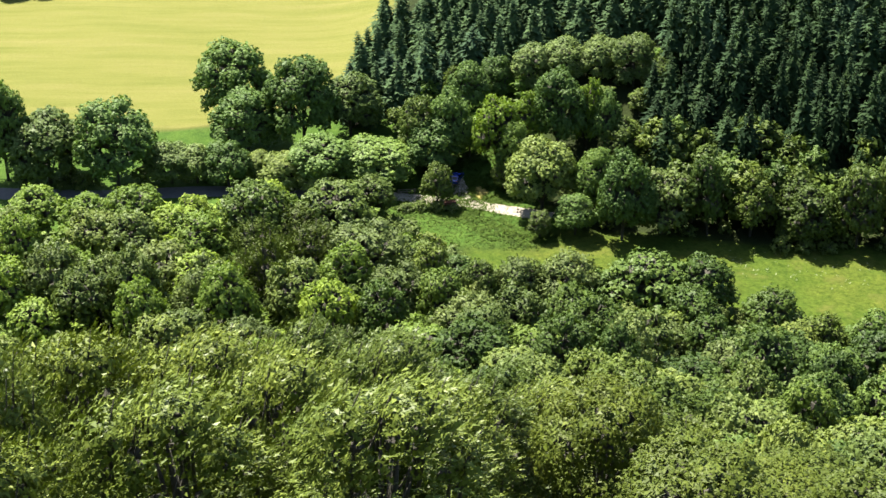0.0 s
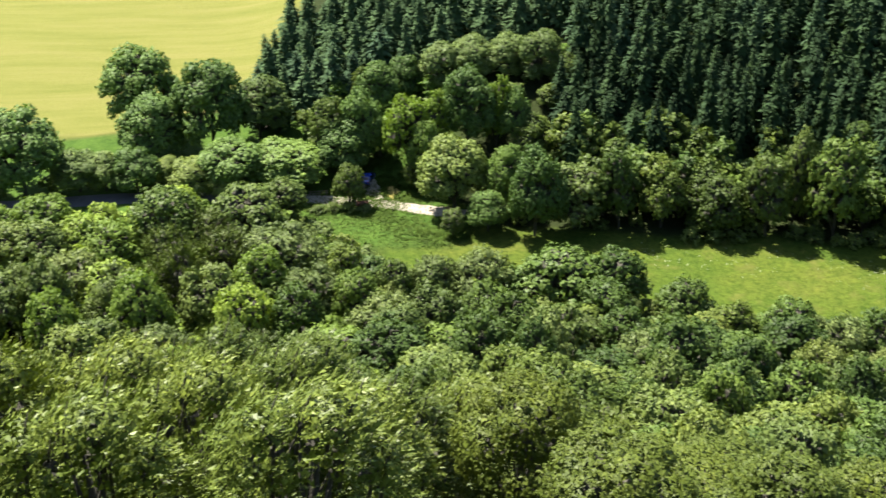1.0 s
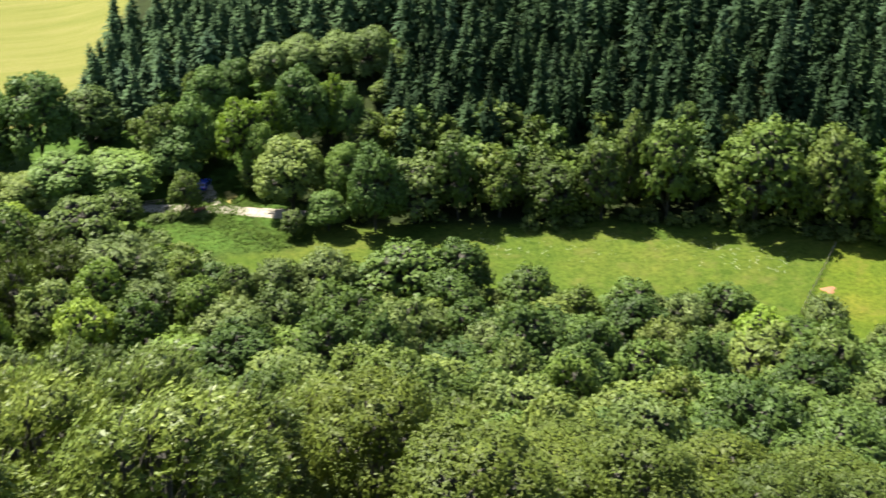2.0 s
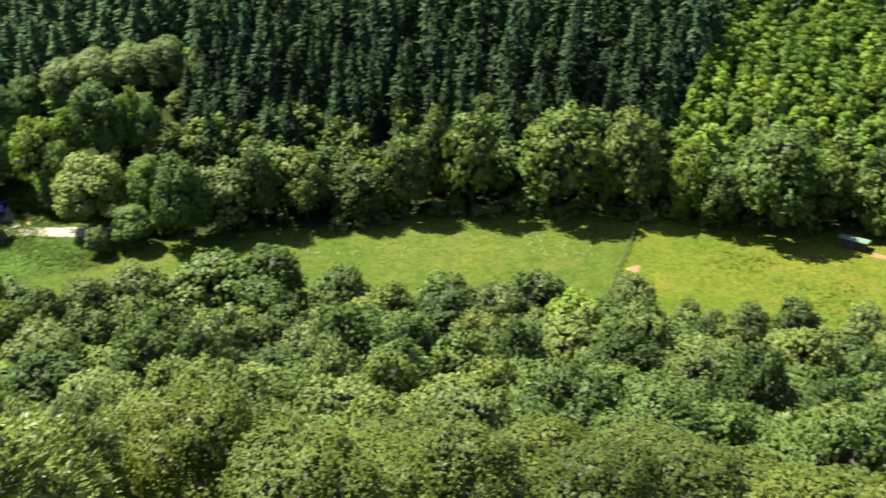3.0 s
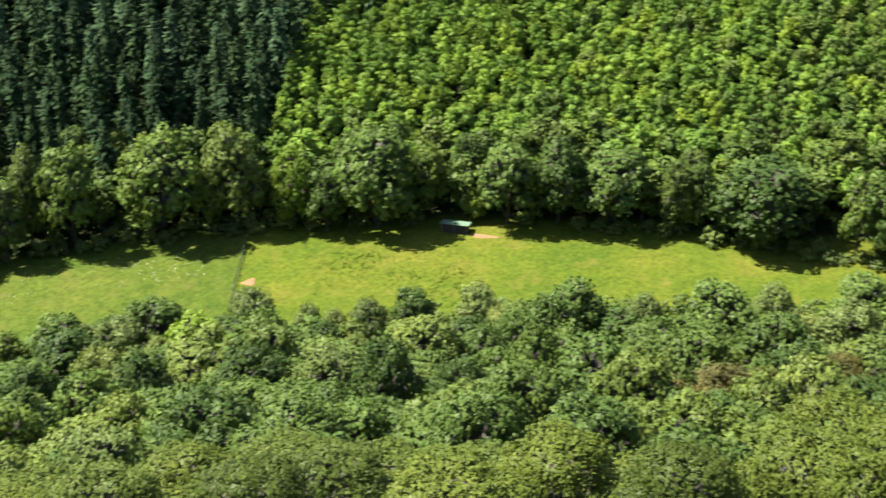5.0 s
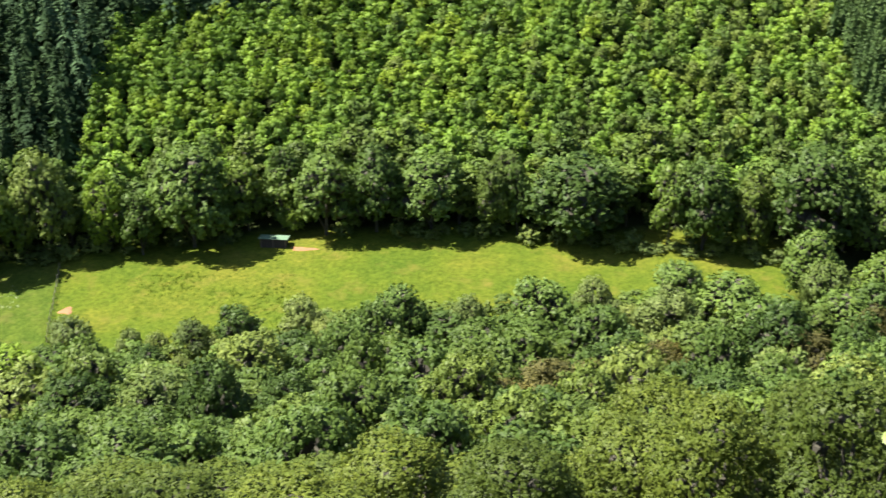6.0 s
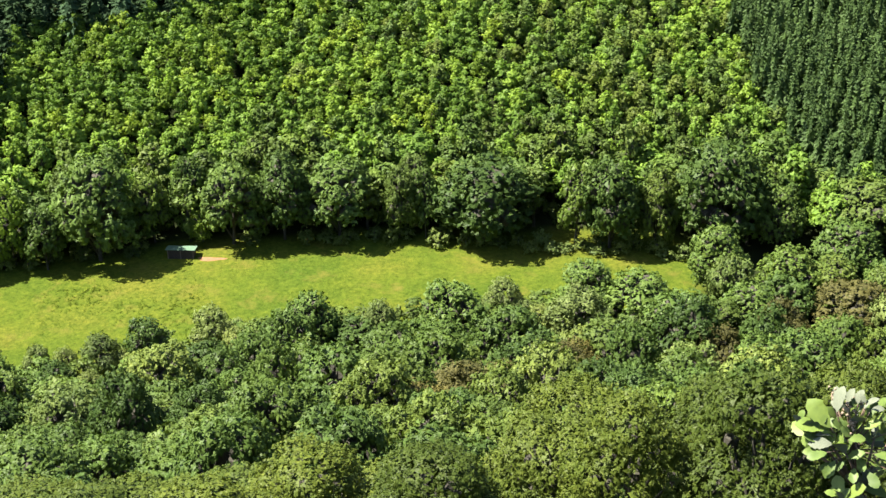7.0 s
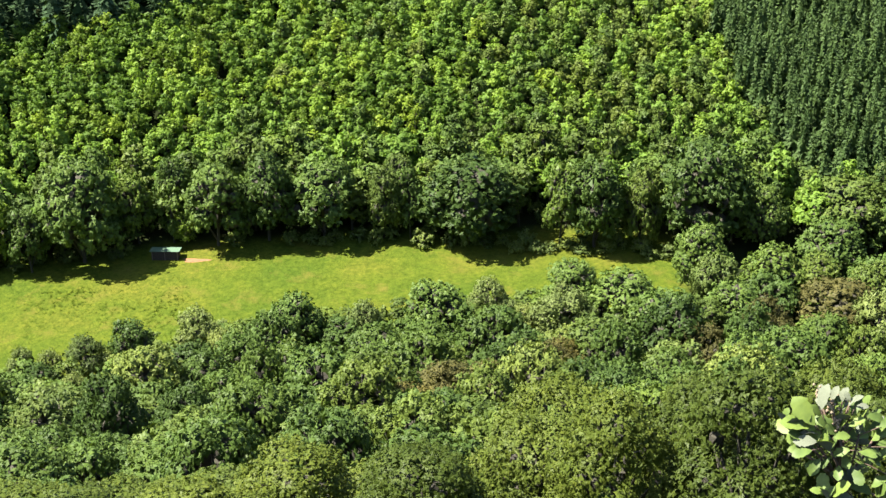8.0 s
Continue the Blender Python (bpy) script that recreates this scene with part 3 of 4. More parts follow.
BANK_TREES_WEST = [
    ("d", -31.9, 229.0, 14.0, 13.8),
    ("o", -18.4, 230.8, 13.0, 14.3),
    ("w", -11.2, 216.2, 13.0, 14.9),
    ("o", -2.1, 210.7, 12.0, 7.5),
    ("y", -69.7, 233.6, 11.0, 11.0),
    ("y", -60.4, 230.5, 11.0, 10.8),
    ("g", -51.7, 222.6, 12.0, 11.4),
    ("y", -45.6, 227.0, 11.0, 10.5),
    ("y", -42.8, 233.1, 10.0, 7.8),
    ("o", 5.3, 206.9, 11.0, 7.0),
    ("w", 11.5, 207.9, 11.0, 9.7),
    ("w", 19.8, 206.8, 12.0, 11.4),
    ("m", 31.8, 205.5, 13.0, 14.9),
    ("m", 40.1, 205.1, 13.0, 11.5),
    ("d", 49.7, 197.8, 11.0, 10.0),
    ("y", -59.9, 210.7, 12.0, 11.0),
    ("w", -45.0, 212.3, 12.0, 11.8),
]
BANK_TREES_MIDDLE = [
    ("m", 63.9, 190.6, 11.0, 9.4),
    ("d", 77.0, 184.6, 12.0, 11.1),
    ("b", 79.1, 174.4, 12.0, 11.5),
    ("w", 93.0, 183.8, 9.0, 7.9),
    ("m", 89.1, 172.3, 11.0, 8.8),
    ("w", 98.8, 176.8, 8.0, 4.8),
    ("w", 100.9, 172.7, 8.0, 5.2),
    ("w", 106.0, 169.9, 9.0, 7.3),
    ("d", 111.5, 166.1, 11.0, 8.1),
    ("w", 120.4, 161.6, 10.0, 8.2),
    ("o", 121.7, 151.4, 11.0, 9.2),
    ("m", 131.0, 151.5, 12.0, 9.8),
    ("w", 139.1, 145.1, 10.0, 6.4),
    ("m", 147.0, 137.1, 13.0, 11.5),
    ("w", 158.5, 135.9, 10.0, 7.1),
    ("o", 56.8, 193.9, 9.0, 7.8),
]
BANK_TREES_EAST = [
    ("m", 120.9, 151.1, 11.0, 8.3),
    ("m", 168.5, 127.9, 12.0, 10.7),
    ("m", 171.4, 119.1, 12.0, 13.2),
    ("m", 191.1, 117.8, 13.0, 10.2),
    ("m", 194.1, 106.2, 12.0, 11.1),
    ("m", 208.8, 104.0, 12.0, 12.5),
    ("m", 167.6, 109.1, 13.0, 12.8),
    ("m", 179.4, 104.7, 12.0, 11.4),
    ("o", 198.7, 101.2, 11.0, 10.2),
    ("m", 203.7, 93.1, 12.0, 10.3),
]
BROWNISH_TREES = [
    ("r", -48.3, 139.4, 8.0, 4.6),
    ("r", -35.2, 109.8, 8.0, 3.2),
    ("r", 50.7, 103.0, 9.0, 5.0),
    ("r", 41.5, 114.4, 8.0, 3.0),
    ("r", 101.1, 96.9, 12.2, 10.6),
    ("r", 108.2, 100.3, 12.7, 10.6),
    ("r", 114.6, 105.1, 12.2, 12.3),
    ("r", 123.0, 105.0, 11.7, 10.1),
    ("r", 138.6, 106.9, 12.2, 9.5),
    ("r", 144.0, 110.5, 11.2, 8.3),
    ("r", 162.1, 99.2, 13.2, 9.0),
    ("r", 172.8, 95.6, 14.2, 10.6),
    ("r", 189.7, 91.9, 12.7, 15.7),
    ("p", 178.8, 95.1, 9.0, 7.8),
]

for rows, group, where in ((HEDGE_TREES, "hedge trees", " at the edge of the field"), (JUNCTION_TREES, "trees round the track", " beside the gravel track"), (MEADOW_EDGE_TREES, "trees along the meadow", " at the far edge of the meadow"),
                           (HUTSIDE_TREES, "trees along the meadow", " at the foot of the wooded hill"), (SIDE_VALLEY_TREES, "trees before the spruces", " in front of the dark spruces"), (BANK_TREES_WEST, "stream bank trees", " on the near side of the valley"),
                           (BANK_TREES_MIDDLE, "stream bank trees", " on the near side of the meadow"), (BANK_TREES_EAST, "stream bank trees", " below the wooded slope"), (BROWNISH_TREES, "brownish trees", " on the near slope")):
    for key, x, y, height, width in rows:
        words = "slim mid-green young spruce" if key == "p" else WORDS[key][1]
        plant("R" if key == "r" else key, x, y, height, width * (1.2 if group == "hedge trees" else 1.0), words + where, group, 2.0)


def scatter(step, az0, az1, r0, r1, keep):
    """Random places in the sector, no two nearer than about step, where keep(x, y) holds."""
    cells, out, near = {}, [], 0.84 * step
    area = radians(az1 - az0) / 2 * (r1 ** 2 - r0 ** 2)
    for _ in range(int(area / step ** 2 * 9)):
        a, r = radians(rng.uniform(az0, az1)), math.sqrt(rng.uniform(r0 ** 2, r1 ** 2))
        x, y = r * math.sin(a), r * math.cos(a)
        i, j = int(x // near), int(y // near)
        if any((x - u) ** 2 + (y - v) ** 2 < near ** 2 for p in (i - 1, i, i + 1) for q in (j - 1, j, j + 1) for u, v in cells.get((p, q), ())):
            continue
        if keep(x, y):
            cells.setdefault((i, j), []).append((x, y))
            out.append((x, y))
    return out


def crowded(x, y, room):
    return any((x - a) ** 2 + (y - b) ** 2 < (room * (w / 2 + 1.2)) ** 2 for a, b, w in PLANTED)


# the near slope: nothing here stands up into the view of the meadow
# heading: degrees below the horizon to which the tree tops reach, for the valley woods and for the grove just below the lookout
VIEW = [(-30, 26), (-18, 26.2), (-9, 26.3), (-6, 27), (-3, 27.8), (0, 28.9), (1, 29.9), (2.5, 30.05), (4.5, 29.7), (8, 29.75), (9.5, 29.5), (11, 29.6), (12.6, 30.5), (14, 30.4), (15.7, 31), (17, 31.15), (20, 30.9), (22.4, 30.55), (24, 30.9), (25.3, 31.4), (26.8, 30.6), (28, 31.2), (28.6, 32.3), (29.5, 31.45), (30.6, 32), (31.5, 31.6), (34, 30.9), (35, 31.6), (36.5, 30.8), (38.8, 31.3), (40.5, 30.4), (42, 30.85), (45, 30.9), (46.5, 30.2), (48.3, 30.5), (51.5, 30.3), (52.5, 29.5), (55, 29), (58, 27.9), (66, 27.5), (80, 27.5)]
GROVE = [(-30, 29.5), (-20, 30.2), (-16, 30.8), (-10, 31.3), (-5, 32), (-1, 32.8), (2, 33.4), (5, 34), (8, 35), (14, 36.2), (40, 36.4), (45, 35.9), (50, 34.0), (55, 33.1), (60, 31.7), (80, 30.5)]


def skyline(line, az):
    return float(np.interp(az, [p[0] for p in line], [p[1] for p in line]))


def headroom(x, y, line=VIEW):
    r, az = math.hypot(x, y), math.degrees(math.atan2(x, y))
    return EYE - r * math.tan(radians(skyline(line, az))) - float(terrain(x, y))


def hidden(x, y, tall):
    """Whether a tree of this height would stand wholly behind the grove."""
    return headroom(x, y, GROVE) - tall > 0.035 * math.hypot(x, y)


# the grove just below the lookout: hornbeams to the west, beeches to the east
for x, y in scatter(7.2, -21, 68, 46, 84, lambda x, y: True):
    az = math.degrees(math.atan2(x, y))
    if az > 6 and math.hypot(x, y) < 60:
        continue
    tall = min(22.0, headroom(x, y, GROVE) * rng.uniform(0.86, 1.02))
    if tall < 5:
        continue
    key = "E" if az > 6 else "N"
    plant(key, x, y, tall, rng.uniform(7.5, 10.0), ("yellow-green beech" if key == "E" else WORDS["n"][1]) + " on the steep slope", "slope trees", 3.0)

# the woods on the lower slope and the valley floor
for x, y in scatter(8.8, -19.5, 66, 84, 246, lambda x, y: not crowded(x, y, 0.85)):
    r, az = math.hypot(x, y), math.degrees(math.atan2(x, y))
    if r > np.interp(az, [-25, -8, 0, 2, 55, 58, 72], [244, 244, 242, 206, 206, 228, 244]):
        continue
    tall = min(rng.uniform(9.5, 16.5), headroom(x, y) * (rng.uniform(0.66, 1.0) if az > -5 or r < 205 else rng.uniform(0.9, 1.05)))
    if tall < 2.5 or hidden(x, y, tall):
        continue
    if tall < 5.0:
        plant("u", x, y, tall, rng.uniform(3.0, 5.0), "low leafy bush on the stream bank", "bank bushes")
        continue
    if az < -1:
        key = rng.choice(["vh", "vh", "vh", "vg", "w"] if az < -8 else ["vh", "vg", "vm", "n", "w"])
    elif r < 150:
        key = rng.choice(["Vg", "Vg", "Vm", "Vo", "n"] if az < 12 else ["Vm", "Vm", "Vd", "Vd", "Vg"] if az < 25 else ["Vm", "Vd", "Vd", "Vo", "Vd"])
    else:
        key = rng.choice(["vm", "vm", "vd", "vd", "vo", "vg", "w"])
    plant(key, x, y, tall, (rng.uniform(8.5, 11.5) if az < -1 else rng.uniform(8.0, 12.0)) * (0.75 if tall < 8 else 1), "", "valley woods trees", 3.0)

# feathery bushes and young trees that close the gaps along the stream
for x, y in scatter(4.8, 0.5, 59, 184, 212, lambda x, y: not crowded(x, y, 0.6)):
    tall = min(rng.uniform(5.0, 9.0), headroom(x, y) * rng.uniform(0.86, 1.0))
    if tall > 1.8:
        key = rng.choice(["w", "yo", "yd"]) if tall > 4 else "u"
        plant(key, x, y, tall, min(tall * 0.9, rng.uniform(4.0, 6.5)) + 0.8, "low leafy bush on the stream bank" if key == "u" else WORDS["w"][1] + " on the stream bank" if key == "w" else PROTO[key][0]["label"].replace("on the hillside", "on the stream bank"), "bank bushes", 3.0)


# undergrowth that closes the gaps between the crowns west of the meadow
for x, y in scatter(5.0, -20, 0.5, 120, 240, lambda x, y: not crowded(x, y, 0.62)):
    tall = min(rng.uniform(5.5, 9.0), headroom(x, y) * 0.95)
    if tall > 2.0 and not hidden(x, y, tall):
        key = rng.choice(["yy", "yy", "yo"]) if tall > 5 else "u"
        plant(key, x, y, tall, rng.uniform(5.0, 7.0), WORDS["y"][1] + " closing the gaps in the valley woods" if key != "u" else "low leafy bush under the valley woods", "valley undergrowth", 3.0)


# the far hillside
def stand_kind(x, y):
    """Which wood covers this part of the far side: spruce stands, young broadleaves, or none."""
    r, az = math.hypot(x, y), math.degrees(math.atan2(x, y))
    if az < np.interp(r, [262, 280, 292, 306, 420], [-3.8, -3.9, -3.6, -2.6, -1.6]):
        return "field"
    if az < 14 and r > np.interp(az, [-3.5, -1.9, 0.5, 4, 8, 12, 14], [277, 279, 285, 289, 291, 295, 332]):
        return "west"
    if az < np.interp(r, [250, 256, 270, 276, 284], [9.5, 8.6, 8.4, 8.2, 9.0]):
        return "open"
    if az < np.interp(r, [250, 259, 266, 279, 300], [27.0, 27.3, 28.6, 29.2, 31.0]) or (az < 43 and r > np.interp(az, [27, 30.4, 34.6, 37.9, 41, 43], [289, 293, 293, 297, 300, 309])):
        return "middle"
    if az > np.interp(r, [248, 257, 262, 275, 290, 320], [63, 62.2, 61, 59.1, 58, 56]):
        return "east"
    return "broad"


# the low hedge between the lane and the field
for x, y in scatter(3.2, -19, -6.5, 257, 268, lambda x, y: 254.6 < y < 258.5 and not crowded(x, y, 0.3)):
    plant("u", x, y, rng.uniform(2.4, 4.2), rng.uniform(3.4, 5.0), "dense grey-green hedge bush beside the lane", "hedge bushes")
# a few dark trees at the far corner of the field
for x, y in ((-110, 346), (-102, 347), (-95.5, 348)):
    plant("d", x, y, 8.0, 8.0, WORDS["d"][1] + " at the far corner of the field", "field corner trees")
# trees and bushes that close the wood's edge behind the meadow
for x, y in scatter(4.4, 5, 66, 244, 257, lambda x, y: stand_kind(x, y) in ("broad", "middle", "east") and not crowded(x, y, 0.55)):
    key = rng.choice(["yd", "yd", "yo", "ym"] if x > 0.5 * y else ["yd", "yo"])
    plant(key, x, y, rng.uniform(9, 13), rng.uniform(5.5, 8), PROTO[key][0]["label"].replace("on the hillside", "at the wood's edge"), "wood edge trees", 2.0)
for x, y in scatter(3.3, 5, 58, 239, 252, lambda x, y: not crowded(x, y, 0.6)):
    if math.hypot(x - 141.5, y - 193.0) > 9 and zone_masks(x, y)[0] < 0.3:
        plant("u", x, y, rng.uniform(1.6, 3.6), rng.uniform(2.6, 4.4), "low leafy bush under the wood's edge", "wood edge bushes")
for x, y in scatter(5.6, -2, 9, 262, 284, lambda x, y: stand_kind(x, y) == "open" and not crowded(x, y, 0.55)):
    plant(rng.choice(["yo", "ym"]), x, y, rng.uniform(3.5, 6), rng.uniform(4, 6), "", "side valley trees", 2.0)

STAND = scatter(4.7, -6, 46, 252, 318, lambda x, y: stand_kind(x, y) in ("middle", "west") and not crowded(x, y, 0.45))
FAR_STAND = []
for x, y in STAND:
    west, r = stand_kind(x, y) == "west", math.hypot(x, y)
    if r > (288 if west else 275):
        FAR_STAND.append((x, y))
        continue
    plant("q" if west else "s", x, y, rng.uniform(8.5, 14) if west else rng.uniform(9.5, 21), rng.uniform(5.2, 8.6), "mid-green spruce in a dense stand" if west else "tall dark green spruce in a dense stand", "spruces beside the field" if west else "spruces above the meadow", 1.0)

for x, y in scatter(2.85, 20, 68, 252, 265, lambda x, y: stand_kind(x, y) == "broad" and not crowded(x, y, 0.45)):
    key = rng.choice(["ym", "ym", "ym", "ym", "ym", "yb", "yd"] if math.atan2(x, y) < rng.uniform(0.74, 0.94) else ["ym", "ym", "yo", "yd", "yd"])
    plant(key, x, y, rng.uniform(6.2, 8.6), rng.uniform(3.5, 4.9), "", "hillside trees", 2.0)


def far_wood(name, spots, keys, low, high, label):
    """Far woods joined in one mesh, with the leaves of the kinds in keys."""
    mats, blocks, shades, slots = [BARK], [], [], []
    for x, y in spots:
        p = PROTO[rng.choice(keys)][0]
        a, s, tall = rng.uniform(0, 6.28), rng.uniform(0.95, 1.25), rng.uniform(low, high) / p["h"]
        spin = np.array([[np.cos(a), np.sin(a), 0], [-np.sin(a), np.cos(a), 0], [0, 0, 1]])
        turned = p["verts"] @ spin * (s, s, tall)
        shades.append(p["normals"] @ spin)
        blocks.append(turned + (x, y, float(terrain(x, y))))
        if p["material"] not in mats:
            mats.append(p["material"])
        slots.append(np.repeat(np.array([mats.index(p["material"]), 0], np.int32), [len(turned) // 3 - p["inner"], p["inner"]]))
    me = leaf_mesh(name, np.concatenate(blocks), np.concatenate(shades), mats[0])
    for extra in mats[1:]:
        me.materials.append(extra)
    me.polygons.foreach_set("material_index", np.concatenate(slots))
    tagged(new(name, me), label, "woods", kind="stuff")


FAR_BROAD = scatter(2.95, 16, 66, 265, 312, lambda x, y: stand_kind(x, y) == "broad")
FRESH = [p for p in FAR_BROAD if math.atan2(p[0], p[1]) < rng.uniform(0.70, 0.96)]
DULL = [p for p in FAR_BROAD if p not in set(FRESH)]
for k in range(3):
    far_wood("hillside_woods", FRESH[k::3], ["ym", "ym", "ym", "ym", "yb"], 6.4, 9.0, "bright green broadleaved woods high on the far hillside")
for k in range(2):
    far_wood("hillside_woods", DULL[k::2], ["ym", "ym", "yo", "yd"], 6.4, 9.0, "duller green broadleaved woods beside the spruce plantation")
far_wood("spruce_plantation", scatter(2.7, 54, 67, 250, 306, lambda x, y: stand_kind(x, y) == "east" and not crowded(x, y, 0.4)), ["p"], 12, 16, "dense plantation of slim young spruces on the hillside")
far_wood("spruce_woods", [p for p in FAR_STAND if stand_kind(*p) == "middle"], ["S", "S", "q"], 11, 20, "dark spruce woods high above the valley")
far_wood("spruce_woods", [p for p in FAR_STAND if stand_kind(*p) == "west"], ["q"], 10, 14, "mid-green spruce woods beside the field")
# low bushes in the shade of the trees along the meadow
for x, y in scatter(2.9, 14, 57, 236, 245, lambda x, y: math.hypot(x - 141.5, y - 193.0) > 10 and all((x - a) ** 2 + (y - b) ** 2 > 1.5 for a, b, _ in PLANTED)):
    edge = np.interp(math.degrees(math.atan2(x, y)), [14, 16, 19, 33, 38, 45, 48, 57], [238, 239, 242, 243, 242, 241, 238.5, 237.5])
    if abs(math.hypot(x, y) - edge) < 2.2:
        plant("u", x, y, rng.uniform(1.8, 3.6), rng.uniform(3.0, 4.6), "low leafy bush under the wood's edge", "wood edge bushes")


# ---- track, road and verge ----
GRAVEL = plain_material("gravel", (0.223, 0.192, 0.146), (0.298, 0.264, 0.211), 1.2, 0.95, 0.6, 0.03)
ASPHALT = plain_material("asphalt", (0.045, 0.047, 0.05), (0.07, 0.07, 0.072), 1.5, 0.9, 0.4, 0.01)
SOIL = plain_material("bare_soil", (0.160, 0.070, 0.028), (0.228, 0.112, 0.050), 1.1, 0.95, 0.7, 0.06)
WOOD = plain_material("weathered_wood", (0.081, 0.062, 0.046), (0.149, 0.118, 0.090), 5.0, 0.85, 0.5, 0.01)
DARKWOOD = plain_material("dark_boards", (0.022, 0.015, 0.011), (0.043, 0.031, 0.022), 4.0, 0.85, 0.5, 0.01)
REDWOOD = plain_material("red_brown_logs", (0.093, 0.034, 0.019), (0.155, 0.062, 0.034), 6.0, 0.85, 0.5, 0.01)
ROOF = plain_material("green_roof_sheet", (0.062, 0.118, 0.068), (0.093, 0.149, 0.093), 1.4, 0.9, 0.2, 0.01)
WIRE = plain_material("wire", (0.2, 0.2, 0.2), (0.3, 0.3, 0.3), 20, 0.5, 0.1, 0.001, 0.8)


def ribbon(name, line, width, material, label, category, lift=0.06, ragged=0.25):
    """A strip of road that lies on the ground along the line."""
    pts = np.array(line, float)
    seg = np.concatenate([[0], np.cumsum(np.linalg.norm(np.diff(pts, axis=0), axis=1))])
    s = np.arange(0, seg[-1], 0.8)
    x, y = np.interp(s, seg, pts[:, 0]), np.interp(s, seg, pts[:, 1])
    for _ in range(6):
        x[1:-1], y[1:-1] = (x[:-2] + x[1:-1] + x[2:]) / 3, (y[:-2] + y[1:-1] + y[2:]) / 3
    tx, ty = np.gradient(x), np.gradient(y)
    ln = np.hypot(tx, ty)
    nx, ny = -ty / ln, tx / ln
    g = np.random.default_rng(len(name))
    across = np.linspace(-1, 1, 7)
    vs, fs = [], []
    for i in range(len(s)):
        for a in across:
            half = width / 2 + (ragged * g.uniform(-1, 1) if abs(a) == 1 else 0)
            px, py = x[i] + nx[i] * a * half, y[i] + ny[i] * a * half
            vs.append((px, py, float(terrain(px, py)) + lift * (1 if abs(a) < 1 else 0.0) + (0.03 if abs(a) < 0.2 else 0)))
    for i in range(len(s) - 1):
        for k in range(6):
            fs.append((i * 7 + k, i * 7 + k + 1, (i + 1) * 7 + k + 1, (i + 1) * 7 + k))
    ob = mesh_object(name, vs, fs, material, smooth_shade=True)
    return tagged(ob, label, category, kind="structure")


ribbon("gravel_track", [(-22, 252.5), (-10, 250.6), (-3, 249.3), (4, 248.6), (9, 246.3), (15, 243.8), (20, 242)], 3.5, GRAVEL, "pale sandy gravel track between meadow and trees", "track", 0.12, 0.12)
ribbon("woodland_track", [(4, 249.5), (3.4, 253), (2.4, 256)], 3.0, GRAVEL, "pale gravel track leading into the trees", "track", 0.12)
ribbon("road", [(-150, 268), (-110, 257.5), (-84, 252.8), (-60, 252.2), (-40, 252.5), (-24, 252.6)], 4.2, ASPHALT, "narrow grey asphalt lane along the field", "road", 0.09, 0.08)


def patch(name, x, y, a, b, turn, label, height=0.10, material=SOIL, category="soil"):
    """An uneven low heap of bare earth."""
    g = np.random.default_rng(int(abs(x) * 7))
    vs, fs, rings, around = [(x, y, float(terrain(x, y)) + height)], [], 5, 26
    wob = 1 + 0.25 * np.sin(np.arange(around) * 0.72 + 1) + g.uniform(-0.12, 0.12, around)
    for k in range(1, rings + 1):
        f = k / rings
        for q in range(around):
            w = 2 * math.pi * q / around
            u, v = a * f * wob[q] * math.cos(w), b * f * wob[q] * math.sin(w)
            px, py = x + u * math.cos(turn) - v * math.sin(turn), y + u * math.sin(turn) + v * math.cos(turn)
            vs.append((px, py, float(terrain(px, py)) + height * (1 - f ** 2) + g.uniform(0, 0.04) * (k < rings) - 0.04 * (k == rings)))
    for q in range(around):
        fs.append((0, 1 + q, 1 + (q + 1) % around))
        for k in range(rings - 1):
            fs.append((1 + k * around + q, 1 + (k + 1) * around + q, 1 + (k + 1) * around + (q + 1) % around, 1 + k * around + (q + 1) % around))
    tagged(mesh_object(name, vs, fs, material, smooth_shade=True), label, category, kind="structure")


DRYGRASS = plain_material("dry_grass", (0.186, 0.155, 0.031), (0.248, 0.198, 0.050), 1.5, 0.95, 0.7, 0.05)
patch("grass_bank", 7.0, 251.6, 1.2, 2.2, -0.1, "bank of dry yellow grass beside the track", 0.3, DRYGRASS, "bank")
patch("bare_soil", 100.9, 199.4, 1.35, 1.1, 0.4, "small patch of orange bare soil in the meadow")
patch("bare_soil", 142.2, 189.4, 2.6, 0.8, -0.85, "strip of reddish bare soil beside the shed")


# ---- boxes and parts ----
def box(bm, x0, y0, z0, x1, y1, z1, bevel=0.0):
    made = bmesh.ops.create_cube(bm, size=1.0, matrix=Matrix.Translation(((x0 + x1) / 2, (y0 + y1) / 2, (z0 + z1) / 2)) @ Matrix.Diagonal((x1 - x0, y1 - y0, z1 - z0, 1)))
    if bevel:
        bmesh.ops.bevel(bm, geom=list({e for v in made["verts"] for e in v.link_edges}), offset=bevel, segments=2, affect="EDGES")


def part(name, bm, material, parent, label=""):
    me = bpy.data.meshes.new(name)
    bm.to_mesh(me)
    bm.free()
    me.materials.append(material)
    ob = new(name, me)
    ob.parent = parent
    return tagged(ob, label)


def boxed(name, material, parent, *sizes, bevel=0.0, label=""):
    bm = bmesh.new()
    box(bm, *sizes, bevel)
    return part(name, bm, material, parent, label)


def rod(name, material, parent, a, b, radius, sides=10, label=""):
    bm = bmesh.new()
    a, b = Vector(a), Vector(b)
    turn = (b - a).to_track_quat("Z", "Y").to_matrix().to_4x4()
    bmesh.ops.create_cone(bm, cap_ends=True, segments=sides, radius1=radius, radius2=radius, depth=(b - a).length, matrix=Matrix.Translation((a + b) / 2) @ turn)
    return part(name, bm, material, parent, label)


